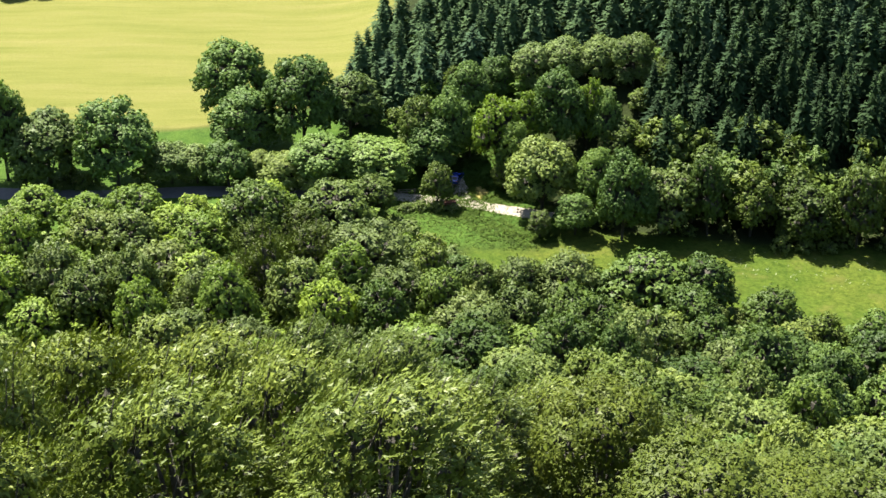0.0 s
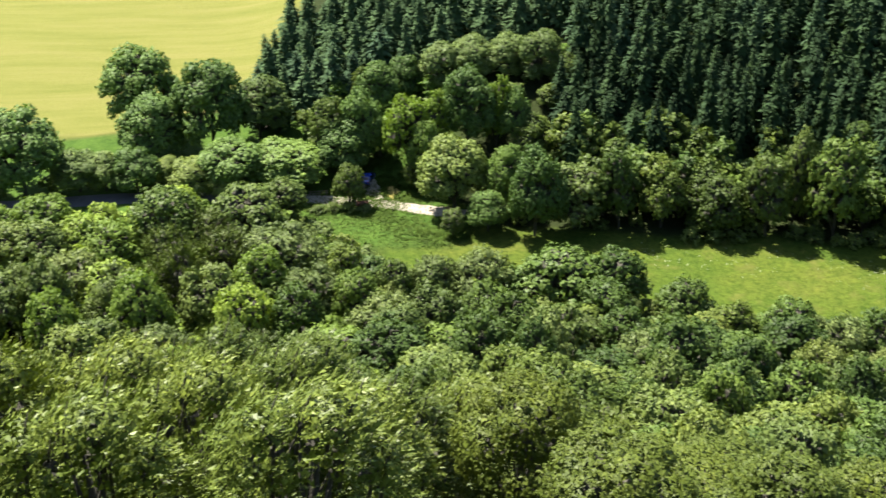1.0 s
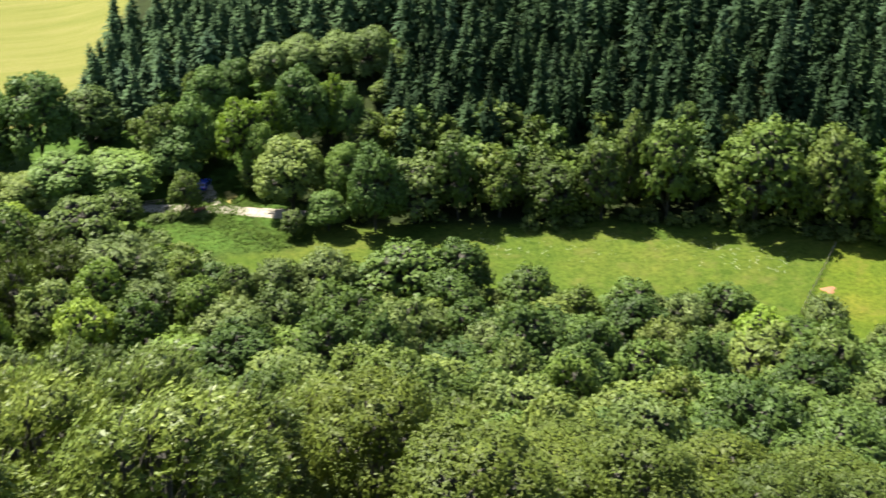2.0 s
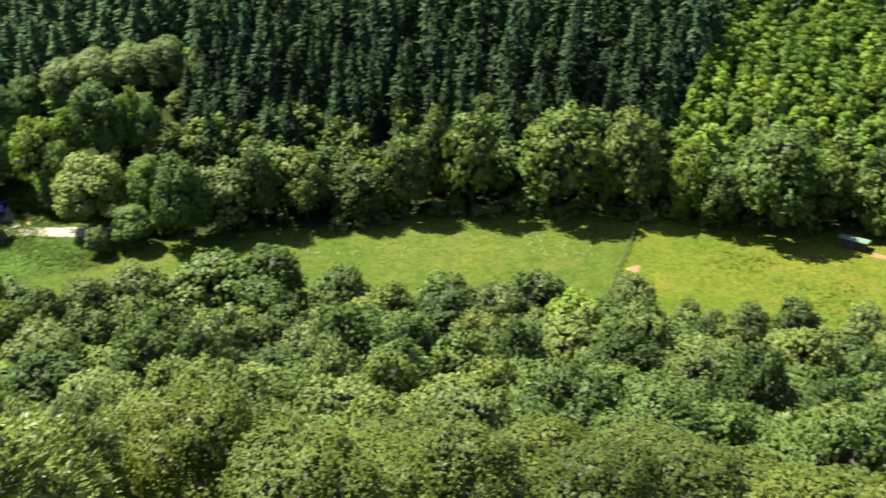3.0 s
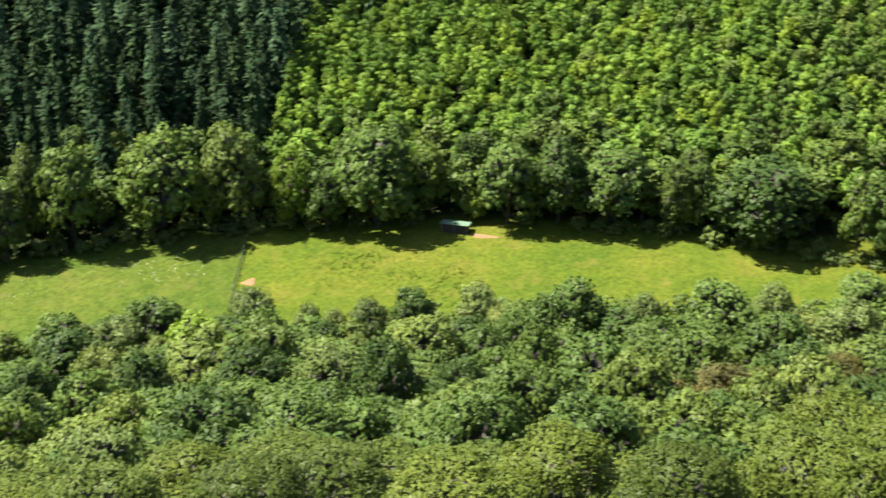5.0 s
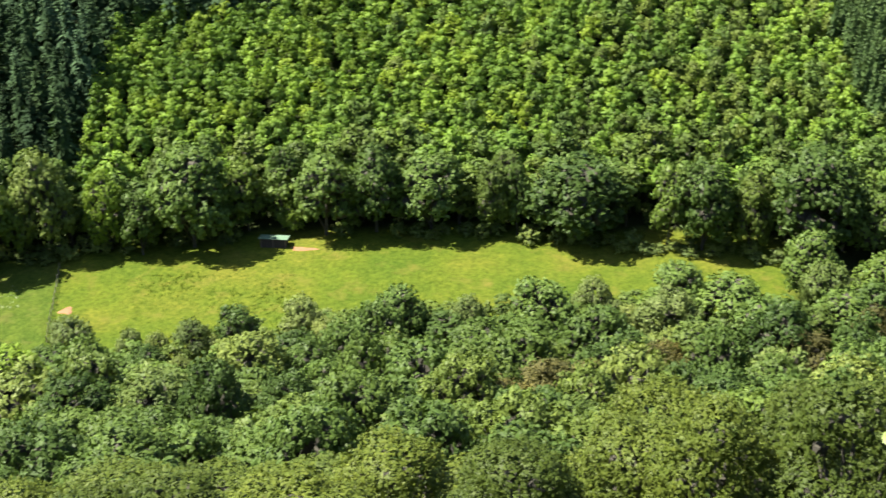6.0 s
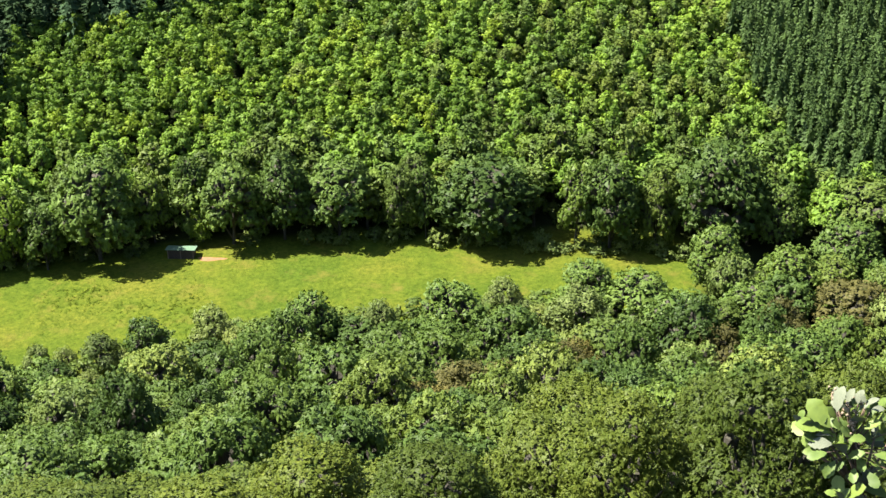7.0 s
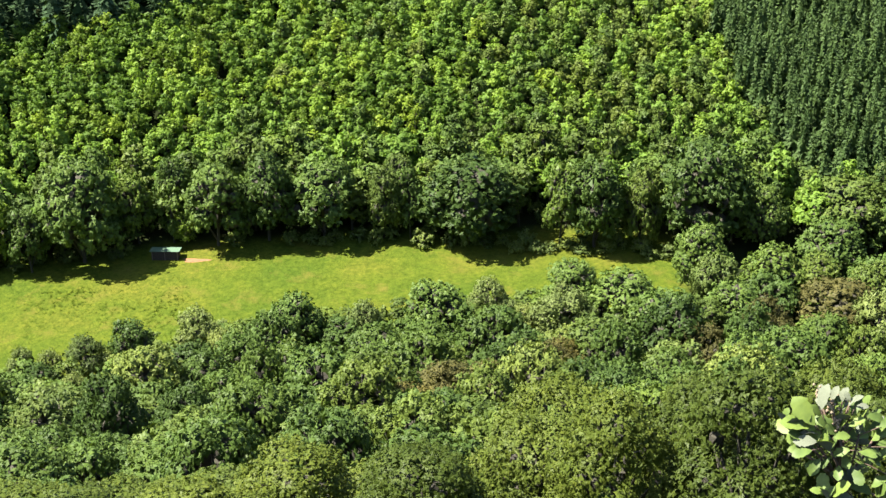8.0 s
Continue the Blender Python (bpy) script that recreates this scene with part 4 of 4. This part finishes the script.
def stand_at(ob, x, y, turn, lift=0.0):
    ob.matrix_basis = Matrix.Translation((x, y, float(terrain(x, y)) + lift)) @ pose(0, 0, 0, 0, 0, turn)
    return ob


def field_shed(x, y, turn):
    """A low board shed with a single-pitch roof sheet."""
    ob = stand_at(new("shed"), x, y, turn, -0.05)
    for k in range(12):
        boxed("board", DARKWOOD, ob, -2.25 + k * 0.375, -1.12, 0, -2.25 + k * 0.375 + 0.36, -1.08, 1.82, bevel=0.006)
    for k in range(12):
        boxed("board", DARKWOOD, ob, -2.25 + k * 0.375, 1.08, 0, -2.25 + k * 0.375 + 0.36, 1.12, 1.36, bevel=0.006)
    for sx in (-2.27, 2.23):
        bm = bmesh.new()
        box(bm, sx, -1.08, 0, sx + 0.04, 1.08, 1.82)
        for v in bm.verts:
            if v.co.y > 0 and v.co.z > 1:
                v.co.z = 1.37
        part("side_wall", bm, DARKWOOD, ob)
    for sx in (-2.2, 0.0, 2.2):
        boxed("post", WOOD, ob, sx - 0.06, -1.2, 0, sx + 0.06, -1.125, 1.80)
    bm = bmesh.new()
    n = 24
    for k in range(n + 1):
        u = -2.6 + 5.2 * k / n
        for yy, zz in ((-1.35, 1.86), (1.2, 1.38)):
            for dz in (0.0, 0.05):
                bm.verts.new((u, yy, zz + dz + 0.022 * (k % 2)))
    bm.verts.ensure_lookup_table()
    for k in range(n):
        i = k * 4
        for q in ((1, 5, 7, 3), (0, 2, 6, 4), (0, 4, 5, 1), (2, 3, 7, 6)):
            bm.faces.new([bm.verts[i + j] for j in q])
    bm.faces.new([bm.verts[j] for j in (0, 1, 3, 2)])
    bm.faces.new([bm.verts[n * 4 + j] for j in (0, 2, 3, 1)])
    part("roof", bm, ROOF, ob, "pale green ribbed metal roof")
    tagged(ob, "low dark board shed with pale green metal roof by the meadow", "shed")


field_shed(139.6, 194.2, -49.0)


def fence(x0, y0, x1, y1, count):
    ob = stand_at(new("fence"), x0, y0, 0)
    z0 = float(terrain(x0, y0))
    tops = []
    for k in range(count):
        f = k / (count - 1)
        x, y = x0 + (x1 - x0) * f, y0 + (y1 - y0) * f
        z = float(terrain(x, y)) - z0
        lean = rng.uniform(-0.05, 0.05)
        rod("post", WOOD, ob, (x - x0, y - y0, z - 0.4), (x - x0 + lean, y - y0, z + 1.15), 0.075, 8)
        tops.append(Vector((x - x0 + lean, y - y0, z)))
    for k in range(count - 1):
        for h in (0.55, 1.05):
            rod("wire", WIRE, ob, tops[k] + Vector((0, 0, h)), tops[k + 1] + Vector((0, 0, h)), 0.008, 5)
    tagged(ob, "grey wooden post and wire fence across the meadow", "fence")


fence(107.5, 212.5, 93.5, 193.0, 13)


def rail_barrier(x, y, turn):
    ob = stand_at(new("rail_barrier"), x, y, turn)
    for sx in (-1.5, 0.0, 1.5):
        boxed("post", WOOD, ob, sx - 0.08, -0.08, -0.3, sx + 0.08, 0.08, 1.1, bevel=0.015)
    for z in (0.55, 0.95):
        boxed("rail", WOOD, ob, -1.75, -0.13, z, 1.75, -0.083, z + 0.14, bevel=0.01)
    tagged(ob, "weathered wooden rail barrier beside the gravel track", "barrier")


rail_barrier(-6.6, 251.4, 4)


def log_pile(x, y, turn):
    ob = stand_at(new("log_pile"), x, y, turn)
    for row in range(3):
        for k in range(5 - row):
            r = 0.15 + 0.02 * ((k * 7 + row * 3) % 3)
            rod("log", REDWOOD, ob, (-1.0 + 0.05 * k, -0.6 + 0.32 * k + 0.16 * row, 0.15 + 0.27 * row), (1.0 + 0.04 * row, -0.6 + 0.32 * k + 0.16 * row, 0.15 + 0.27 * row), r, 10)
    tagged(ob, "small stack of red-brown logs beside the gravel track", "log pile")


log_pile(1.3, 247.2, 10)


def parked_car(x, y, turn):
    paint, nt, b = shader("blue_car_paint", 0.25)
    b.inputs["Base Color"].default_value = (0.02, 0.04, 0.22, 1)
    b.inputs["Coat Weight"].default_value = 0.6
    glass, nt, b = shader("car_glass", 0.05)
    b.inputs["Base Color"].default_value = (0.02, 0.025, 0.03, 1)
    rubber = plain_material("tyre_rubber", (0.02, 0.02, 0.02), (0.035, 0.035, 0.035), 9, 0.9)
    steel = plain_material("wheel_rim", (0.4, 0.4, 0.41), (0.5, 0.5, 0.5), 9, 0.35, 0.1, 0.002, 0.9)
    lamp, nt, b = shader("car_lamp", 0.1)
    b.inputs["Base Color"].default_value = (0.7, 0.7, 0.68, 1)
    red, nt, b = shader("car_tail_lamp", 0.15)
    b.inputs["Base Color"].default_value = (0.4, 0.02, 0.02, 1)
    ob = stand_at(new("car"), x, y, turn, 0.14)
    profile = [(-2.0, 0.30), (2.0, 0.28), (2.08, 0.55), (1.98, 0.80), (1.05, 0.94), (0.35, 1.42), (-1.2, 1.46), (-1.85, 1.0), (-2.05, 0.85)]
    bm = bmesh.new()
    left = [bm.verts.new((u, -0.82 + 0.12 * max(0, v - 0.9), v)) for u, v in profile]
    right = [bm.verts.new((u, 0.82 - 0.12 * max(0, v - 0.9), v)) for u, v in profile]
    bm.faces.new(left)
    bm.faces.new(right[::-1])
    for k in range(len(profile)):
        q = (k + 1) % len(profile)
        bm.faces.new((left[q], left[k], right[k], right[q]))
    bmesh.ops.bevel(bm, geom=bm.edges[:], offset=0.05, segments=2, affect="EDGES")
    bmesh.ops.recalc_face_normals(bm, faces=bm.faces)
    part("body", bm, paint, ob)
    for side in (-1, 1):
        bm = bmesh.new()
        v = [bm.verts.new((u, side * 0.822, w)) for u, w in ((0.85, 0.98), (0.3, 1.36), (-1.15, 1.38), (-1.6, 1.02))]
        for p in v:
            p.co.y = side * (0.829 - 0.12 * max(0, p.co.z - 0.9))
        bm.faces.new(v)
        bmesh.ops.solidify(bm, geom=bm.faces[:], thickness=0.012)
        part("side_window", bm, glass, ob)
        for u in (-1.25, 1.3):
            wheel = new("wheel")
            wheel.parent = ob
            rod("tyre", rubber, wheel, (u, side * 0.66, 0.20), (u, side * 0.86, 0.20), 0.32, 20)
            rod("rim", steel, wheel, (u, side * 0.84, 0.20), (u, side * 0.875, 0.20), 0.20, 16)
        boxed("headlight", lamp, ob, 1.95, side * 0.45 - 0.2 * (side < 0), 0.58, 2.09, side * 0.45 + 0.2 * (side > 0), 0.72, bevel=0.02)
        boxed("tail_light", red, ob, -2.08, side * 0.55 - 0.15 * (side < 0), 0.72, -1.97, side * 0.55 + 0.15 * (side > 0), 0.9, bevel=0.02)
    for name, (u0, z0), (u1, z1) in (("windscreen", (0.98, 1.0), (0.42, 1.38)), ("rear_window", (-1.80, 1.06), (-1.30, 1.40))):
        bm = bmesh.new()
        out = 0.02 if u0 > 0 else -0.02
        v = [bm.verts.new(p) for p in ((u0 + out, -0.68, z0), (u0 + out, 0.68, z0), (u1 + out, 0.62, z1 + 0.02), (u1 + out, -0.62, z1 + 0.02))]
        bm.faces.new(v)
        bmesh.ops.solidify(bm, geom=bm.faces[:], thickness=0.012)
        part(name, bm, glass, ob)
    tagged(ob, "dark blue parked car in the shade beside the track", "car")


parked_car(2.6, 255.5, 70)


for x, y, tall in ((-6.8, 244.8, 1.6), (-4.2, 245.2, 1.9), (-1.2, 245.3, 1.7), (1.6, 245.0, 1.4)):
    plant("u", x, y, tall, 3.2, "low dark bush below the gravel track", "track bushes")


# ---- grass and flowers ----
def grass_tufts(name, count, az0, az1, r0, r1, zone, tall, material, label, blades=4, line=None):
    """Tufts of bent grass blades, where the zone's cover is thick."""
    g = np.random.default_rng(count)
    az, r = np.radians(g.uniform(az0, az1, count)), np.sqrt(g.uniform(r0 ** 2, r1 ** 2, count))
    x, y = r * np.sin(az), r * np.cos(az)
    cover = zone_masks(x, y)[zone]
    if line:
        a, b = np.array(line[:2]), np.array(line[2:])
        way = (b - a) / np.linalg.norm(b - a)
        along, off = (x - a[0]) * way[0] + (y - a[1]) * way[1], (x - a[0]) * way[1] - (y - a[1]) * way[0]
        cover = cover * (np.abs(off) < 0.5) * (along > -1) * (along < np.linalg.norm(b - a) + 1) * 2
    lush = 0.5 + 0.5 * np.sin(x / 6.0 + 2 * np.sin(y / 9.0)) * np.cos(y / 5.0 + x / 11.0)
    ok = g.uniform(0, 1, count) < cover * (0.35 + 0.65 * lush)
    x, y, lush = x[ok], y[ok], lush[ok]
    n = len(x)
    z = terrain(x, y)
    root = np.repeat(np.stack([x, y, z], -1), blades, 0) + g.normal(0, 0.09, (n * blades, 3)) * (1, 1, 0)
    h = tall * np.repeat(0.6 + 0.7 * lush, blades) * g.uniform(0.6, 1.3, n * blades)
    turn = g.uniform(0, 6.28, n * blades)
    out = np.stack([np.cos(turn), np.sin(turn), np.zeros(n * blades)], -1)
    side = np.stack([-np.sin(turn), np.cos(turn), np.zeros(n * blades)], -1)
    a = root + side * (h * 0.28)[:, None]
    b = root - side * (h * 0.28)[:, None]
    tip = root + out * (h * g.uniform(0.9, 1.9, n * blades))[:, None] + np.stack([0 * h, 0 * h, h * 0.8], -1)
    verts = np.stack([a - (0, 0, 0.03), b - (0, 0, 0.03), tip], 1).reshape(-1, 3)
    tagged(new(name, leaf_mesh(name, verts, np.tile((0.0, 0.0, 1.0), (len(verts) // 3, 1)) + rng.normal(0, 0.25, (len(verts) // 3, 3)), material)), label, "grass", kind="stuff")


GRASS = leaf_material("grass_blades", (0.034, 0.059, 0.002), (0.053, 0.077, 0.004), (0.081, 0.093, 0.009), 0.4, 0.8, 0.1)
WEEDS = leaf_material("weed_blades", (0.037, 0.065, 0.007), (0.059, 0.093, 0.011), (0.087, 0.124, 0.017), 0.35, 0.7)
PALE = leaf_material("pale_flowers", (0.217, 0.236, 0.155), (0.279, 0.291, 0.205), (0.341, 0.341, 0.260), 0.2, 0.7)
grass_tufts("meadow_grass", 26000, 0.5, 58, 186, 247, 0, 0.10, GRASS, "short green meadow grass in uneven tufts")
grass_tufts("meadow_tussocks", 1100, 29.5, 36.5, 204, 232, 0, 0.20, GRASS, "coarse yellow-green tussocks in the pasture", 7)
grass_tufts("verge_weeds", 12000, -3, 5.5, 230, 268, 2, 0.40, WEEDS, "tall green weeds on the bank below the track")
grass_tufts("fence_grass", 6000, 24, 28.5, 196, 242, 0, 0.22, WEEDS, "unmown green grass strip under the fence", 5, (107.5, 212.5, 91.0, 189.5))
grass_tufts("meadow_flowers", 240, 12, 25, 226, 236, 0, 0.22, PALE, "scattered pale flower heads in the meadow", 3)


# ---- the whitebeam twig beside the lookout ----
def whitebeam():
    upper = leaf_material("whitebeam_leaf", (0.105, 0.161, 0.034), (0.143, 0.205, 0.053), (0.192, 0.248, 0.087), 0.42, 0.5, 0.3, 45.0)
    felt = plain_material("whitebeam_felt", (0.081, 0.093, 0.056), (0.124, 0.136, 0.090), 30, 0.9, 0.2, 0.001)
    twig = plain_material("twig_bark", (0.07, 0.045, 0.03), (0.14, 0.09, 0.06), 25, 0.8, 0.5, 0.002)
    bud = plain_material("pale_buds", (0.16, 0.11, 0.07), (0.26, 0.20, 0.13), 40, 0.8, 0.3, 0.002)
    g = np.random.default_rng(31)
    ob = new("whitebeam_shrub")
    foot = np.array((3.50, 1.20, float(terrain(3.50, 1.20)) - 0.1))
    ob.matrix_basis = Matrix.Translation(foot)
    right, up, back = np.array((0.677, -0.736, 0.0)), np.array((0.354, 0.326, 0.876)), np.array((-0.645, -0.593, 0.482))
    heart = np.array((3.34, 1.621, 127.469)) - foot

    def at(u, v, w):
        return heart + right * u + up * v + back * w

    # half a leaf's outline: along, across
    outline = [(0.0, 0.0), (0.10, 0.10), (0.25, 0.22), (0.36, 0.26), (0.42, 0.31), (0.52, 0.31), (0.58, 0.35), (0.68, 0.32), (0.74, 0.33), (0.83, 0.25), (0.88, 0.22), (0.95, 0.10), (1.0, 0.0)]

    def leaf_shape(seed, both=False):
        q = np.random.default_rng(seed)
        me = bpy.data.meshes.new("leaf")
        vs, fs, curl, cup, n = [], [], q.uniform(-0.1, 0.35), q.uniform(0.1, 0.7), len(outline)
        teeth = q.uniform(0.80, 1.14, (3, n))
        for layer in (0.0, -0.03):
            for s in (0, 1, -1):
                for k, (t, w) in enumerate(outline):
                    w = 0.82 * w * teeth[s, k]
                    vs.append((s * w, t, cup * w * w * 2.2 * abs(s) - curl * t * t + 0.05 * math.sin(t * 9 + s * 2) * w + layer * (1 - abs(s) * 0.6)))
        for lay in (0, 3):
            for s in (1, 2):
                for k in range(n - 1):
                    a, b = lay * n + k, (lay + s) * n + k
                    f = (a, a + 1, b + 1, b)
                    fs.append(f if (s == 2) == (lay == 0) else f[::-1])
        me.from_pydata(vs, [], fs)
        me.materials.append(felt if both else upper)
        me.materials.append(felt)
        half = len(fs) // 2
        me.polygons.foreach_set("material_index", np.array([0] * half + [1] * half, np.int32))
        me.polygons.foreach_set("use_smooth", np.ones(len(fs), bool))
        me.update()
        return me

    young = [leaf_shape(50 + k, True) for k in range(3)]
    shapes = [leaf_shape(k) for k in range(7)]

    def put_leaf(base, way, face, length, shape):
        way = unit(np.array(way))
        face = unit(face - way * np.dot(face, way))
        side = np.cross(way, face)
        m = Matrix(((side[0], way[0], face[0], base[0]), (side[1], way[1], face[1], base[1]), (side[2], way[2], face[2], base[2]), (0, 0, 0, 1)))
        lf = new("leaf", shape)
        lf.parent = ob
        lf.matrix_basis = m @ Matrix.Diagonal((length, length, length, 1))

    shoots = [(-0.015, 0.085, 0.02), (0.05, 0.065, -0.01), (-0.075, 0.015, 0.03), (-0.055, -0.075, 0.02), (0.095, -0.02, 0.03), (0.03, 0.0, 0.05), (0.14, -0.10, 0.02), (0.17, -0.02, -0.05), (0.08, -0.16, 0.0), (-0.115, 0.02, 0.02), (-0.095, -0.05, 0.03), (0.02, 0.05, 0.04), (0.0, -0.05, 0.06), (0.16, -0.2, 0.03), (0.1, -0.25, 0.03), (0.0, -0.2, 0.04)]
    crotch, low = at(0.06, -0.17, -0.04), at(0.12, -0.36, -0.08)
    part_mesh = joined_tubes("stem", [tube([(0, 0, -0.2), (0.02, 0.05, 0.7), low * 0.9 + (0.03, 0, 0), low, crotch], [0.035, 0.028, 0.018, 0.012, 0.009], 8)], twig)
    new("stem", part_mesh).parent = ob
    for k, s in enumerate(shoots):
        tip = at(*s)
        mid = (tip + crotch) / 2 + right * 0.01
        new("twig", joined_tubes("twig", [tube([crotch, mid, tip], [0.006, 0.004, 0.0025], 6)], twig)).parent = ob
        count = 3 if k < 6 else 5
        spin = g.uniform(0, 6.28)
        for q in range(count):
            w = spin + q * 2.4 + g.uniform(-0.3, 0.3)
            spread = 0.30 + 0.10 * q
            way = up * (0.75 - 0.09 * q) + right * math.cos(w) * spread + back * (math.sin(w) * spread + 0.12)
            face = np.array(to_sun) * 0.75 + up * 0.2 + back * 0.4
            put_leaf(tip - (tip - crotch) * 0.06 * q, way, face + g.normal(0, 0.38, 3), g.uniform(0.05, 0.09) if q > (4 if k < 2 else 1) else g.uniform(0.038, 0.056), young[q % 3] if (k < 2 and q < 5) or (k < 9 and q == 0) else shapes[int(g.integers(7))])
        if k in (0, 1, 5, 11):
            bm = bmesh.new()
            for q in range(26):
                o = g.normal(0, 0.010, 3)
                bmesh.ops.create_icosphere(bm, subdivisions=1, radius=g.uniform(0.003, 0.006), matrix=Matrix.Translation(tip + o + up * 0.012))
            part("bud_cluster", bm, bud, ob, "pale fading flower buds")
    # the leaves of the head: right, up, heading in degrees, length, 1 for a young felted one
    head = [(-0.037, 0.005, 165, 0.095, 0), (-0.037, 0.01, 128, 0.10, 0), (-0.026, 0.055, 82, 0.075, 1), (0.012, 0.077, 70, 0.045, 1), (0.038, 0.075, 95, 0.036, 1), (0.05, 0.065, 60, 0.034, 1), (0.068, 0.072, 38, 0.038, 1), (0.075, 0.062, 10, 0.036, 1), (0.055, 0.08, 120, 0.03, 1),
            (0.028, -0.019, 140, 0.048, 0), (0.054, 0.007, 25, 0.052, 0), (0.006, -0.022, 15, 0.05, 0), (-0.031, -0.014, 165, 0.045, 1), (-0.031, -0.035, 172, 0.065, 1), (-0.052, -0.056, 188, 0.058, 0), (-0.02, -0.083, 238, 0.058, 0),
            (0.081, -0.062, -15, 0.055, 0), (0.155, -0.048, 10, 0.06, 0), (0.179, -0.136, 195, 0.06, 0), (0.102, 0.039, -10, 0.055, 0), (0.134, 0.007, 30, 0.055, 0)]
    for k, (u, v, turn, length, felted) in enumerate(head):
        way = right * math.cos(radians(turn)) + up * math.sin(radians(turn)) + back * g.uniform(-0.1, 0.25)
        put_leaf(at(u, v, 0.05 + 0.02 * (k % 3)), way, np.array(to_sun) * 0.6 + up * 0.25 + back * (0.75 - 0.35 * felted) + g.normal(0, 0.2, 3), length, young[k % 3] if felted else shapes[k % 7])
        new("petiole", joined_tubes("petiole", [tube([at(u, v, 0.05 + 0.02 * (k % 3)), (at(u, v, 0.03) + crotch * 0.3 + at(0.03, -0.02, 0.02) * 0.7) / 2, at(0.04, -0.06, 0.0)], [0.0014, 0.0018, 0.0022], 5)], twig)).parent = ob
    for k in range(26):
        turn, far = 2.4 * k, 0.035 + 0.075 * math.sqrt(k / 26)
        u, v = 0.045 + 1.05 * far * math.cos(turn), -0.03 + 0.8 * far * math.sin(turn)
        way = right * math.cos(turn) + up * (0.7 * math.sin(turn) + 0.25) + back * g.uniform(0.0, 0.5)
        put_leaf(at(u, v, 0.02 + 0.03 * (k % 2)), way, np.array(to_sun) * 0.55 + up * 0.4 + back * 0.6 + g.normal(0, 0.3, 3), g.uniform(0.04, 0.06), shapes[k % 7])
    tagged(ob, "whitebeam shrub with bright green white-felted leaves", "shrub")


whitebeam()
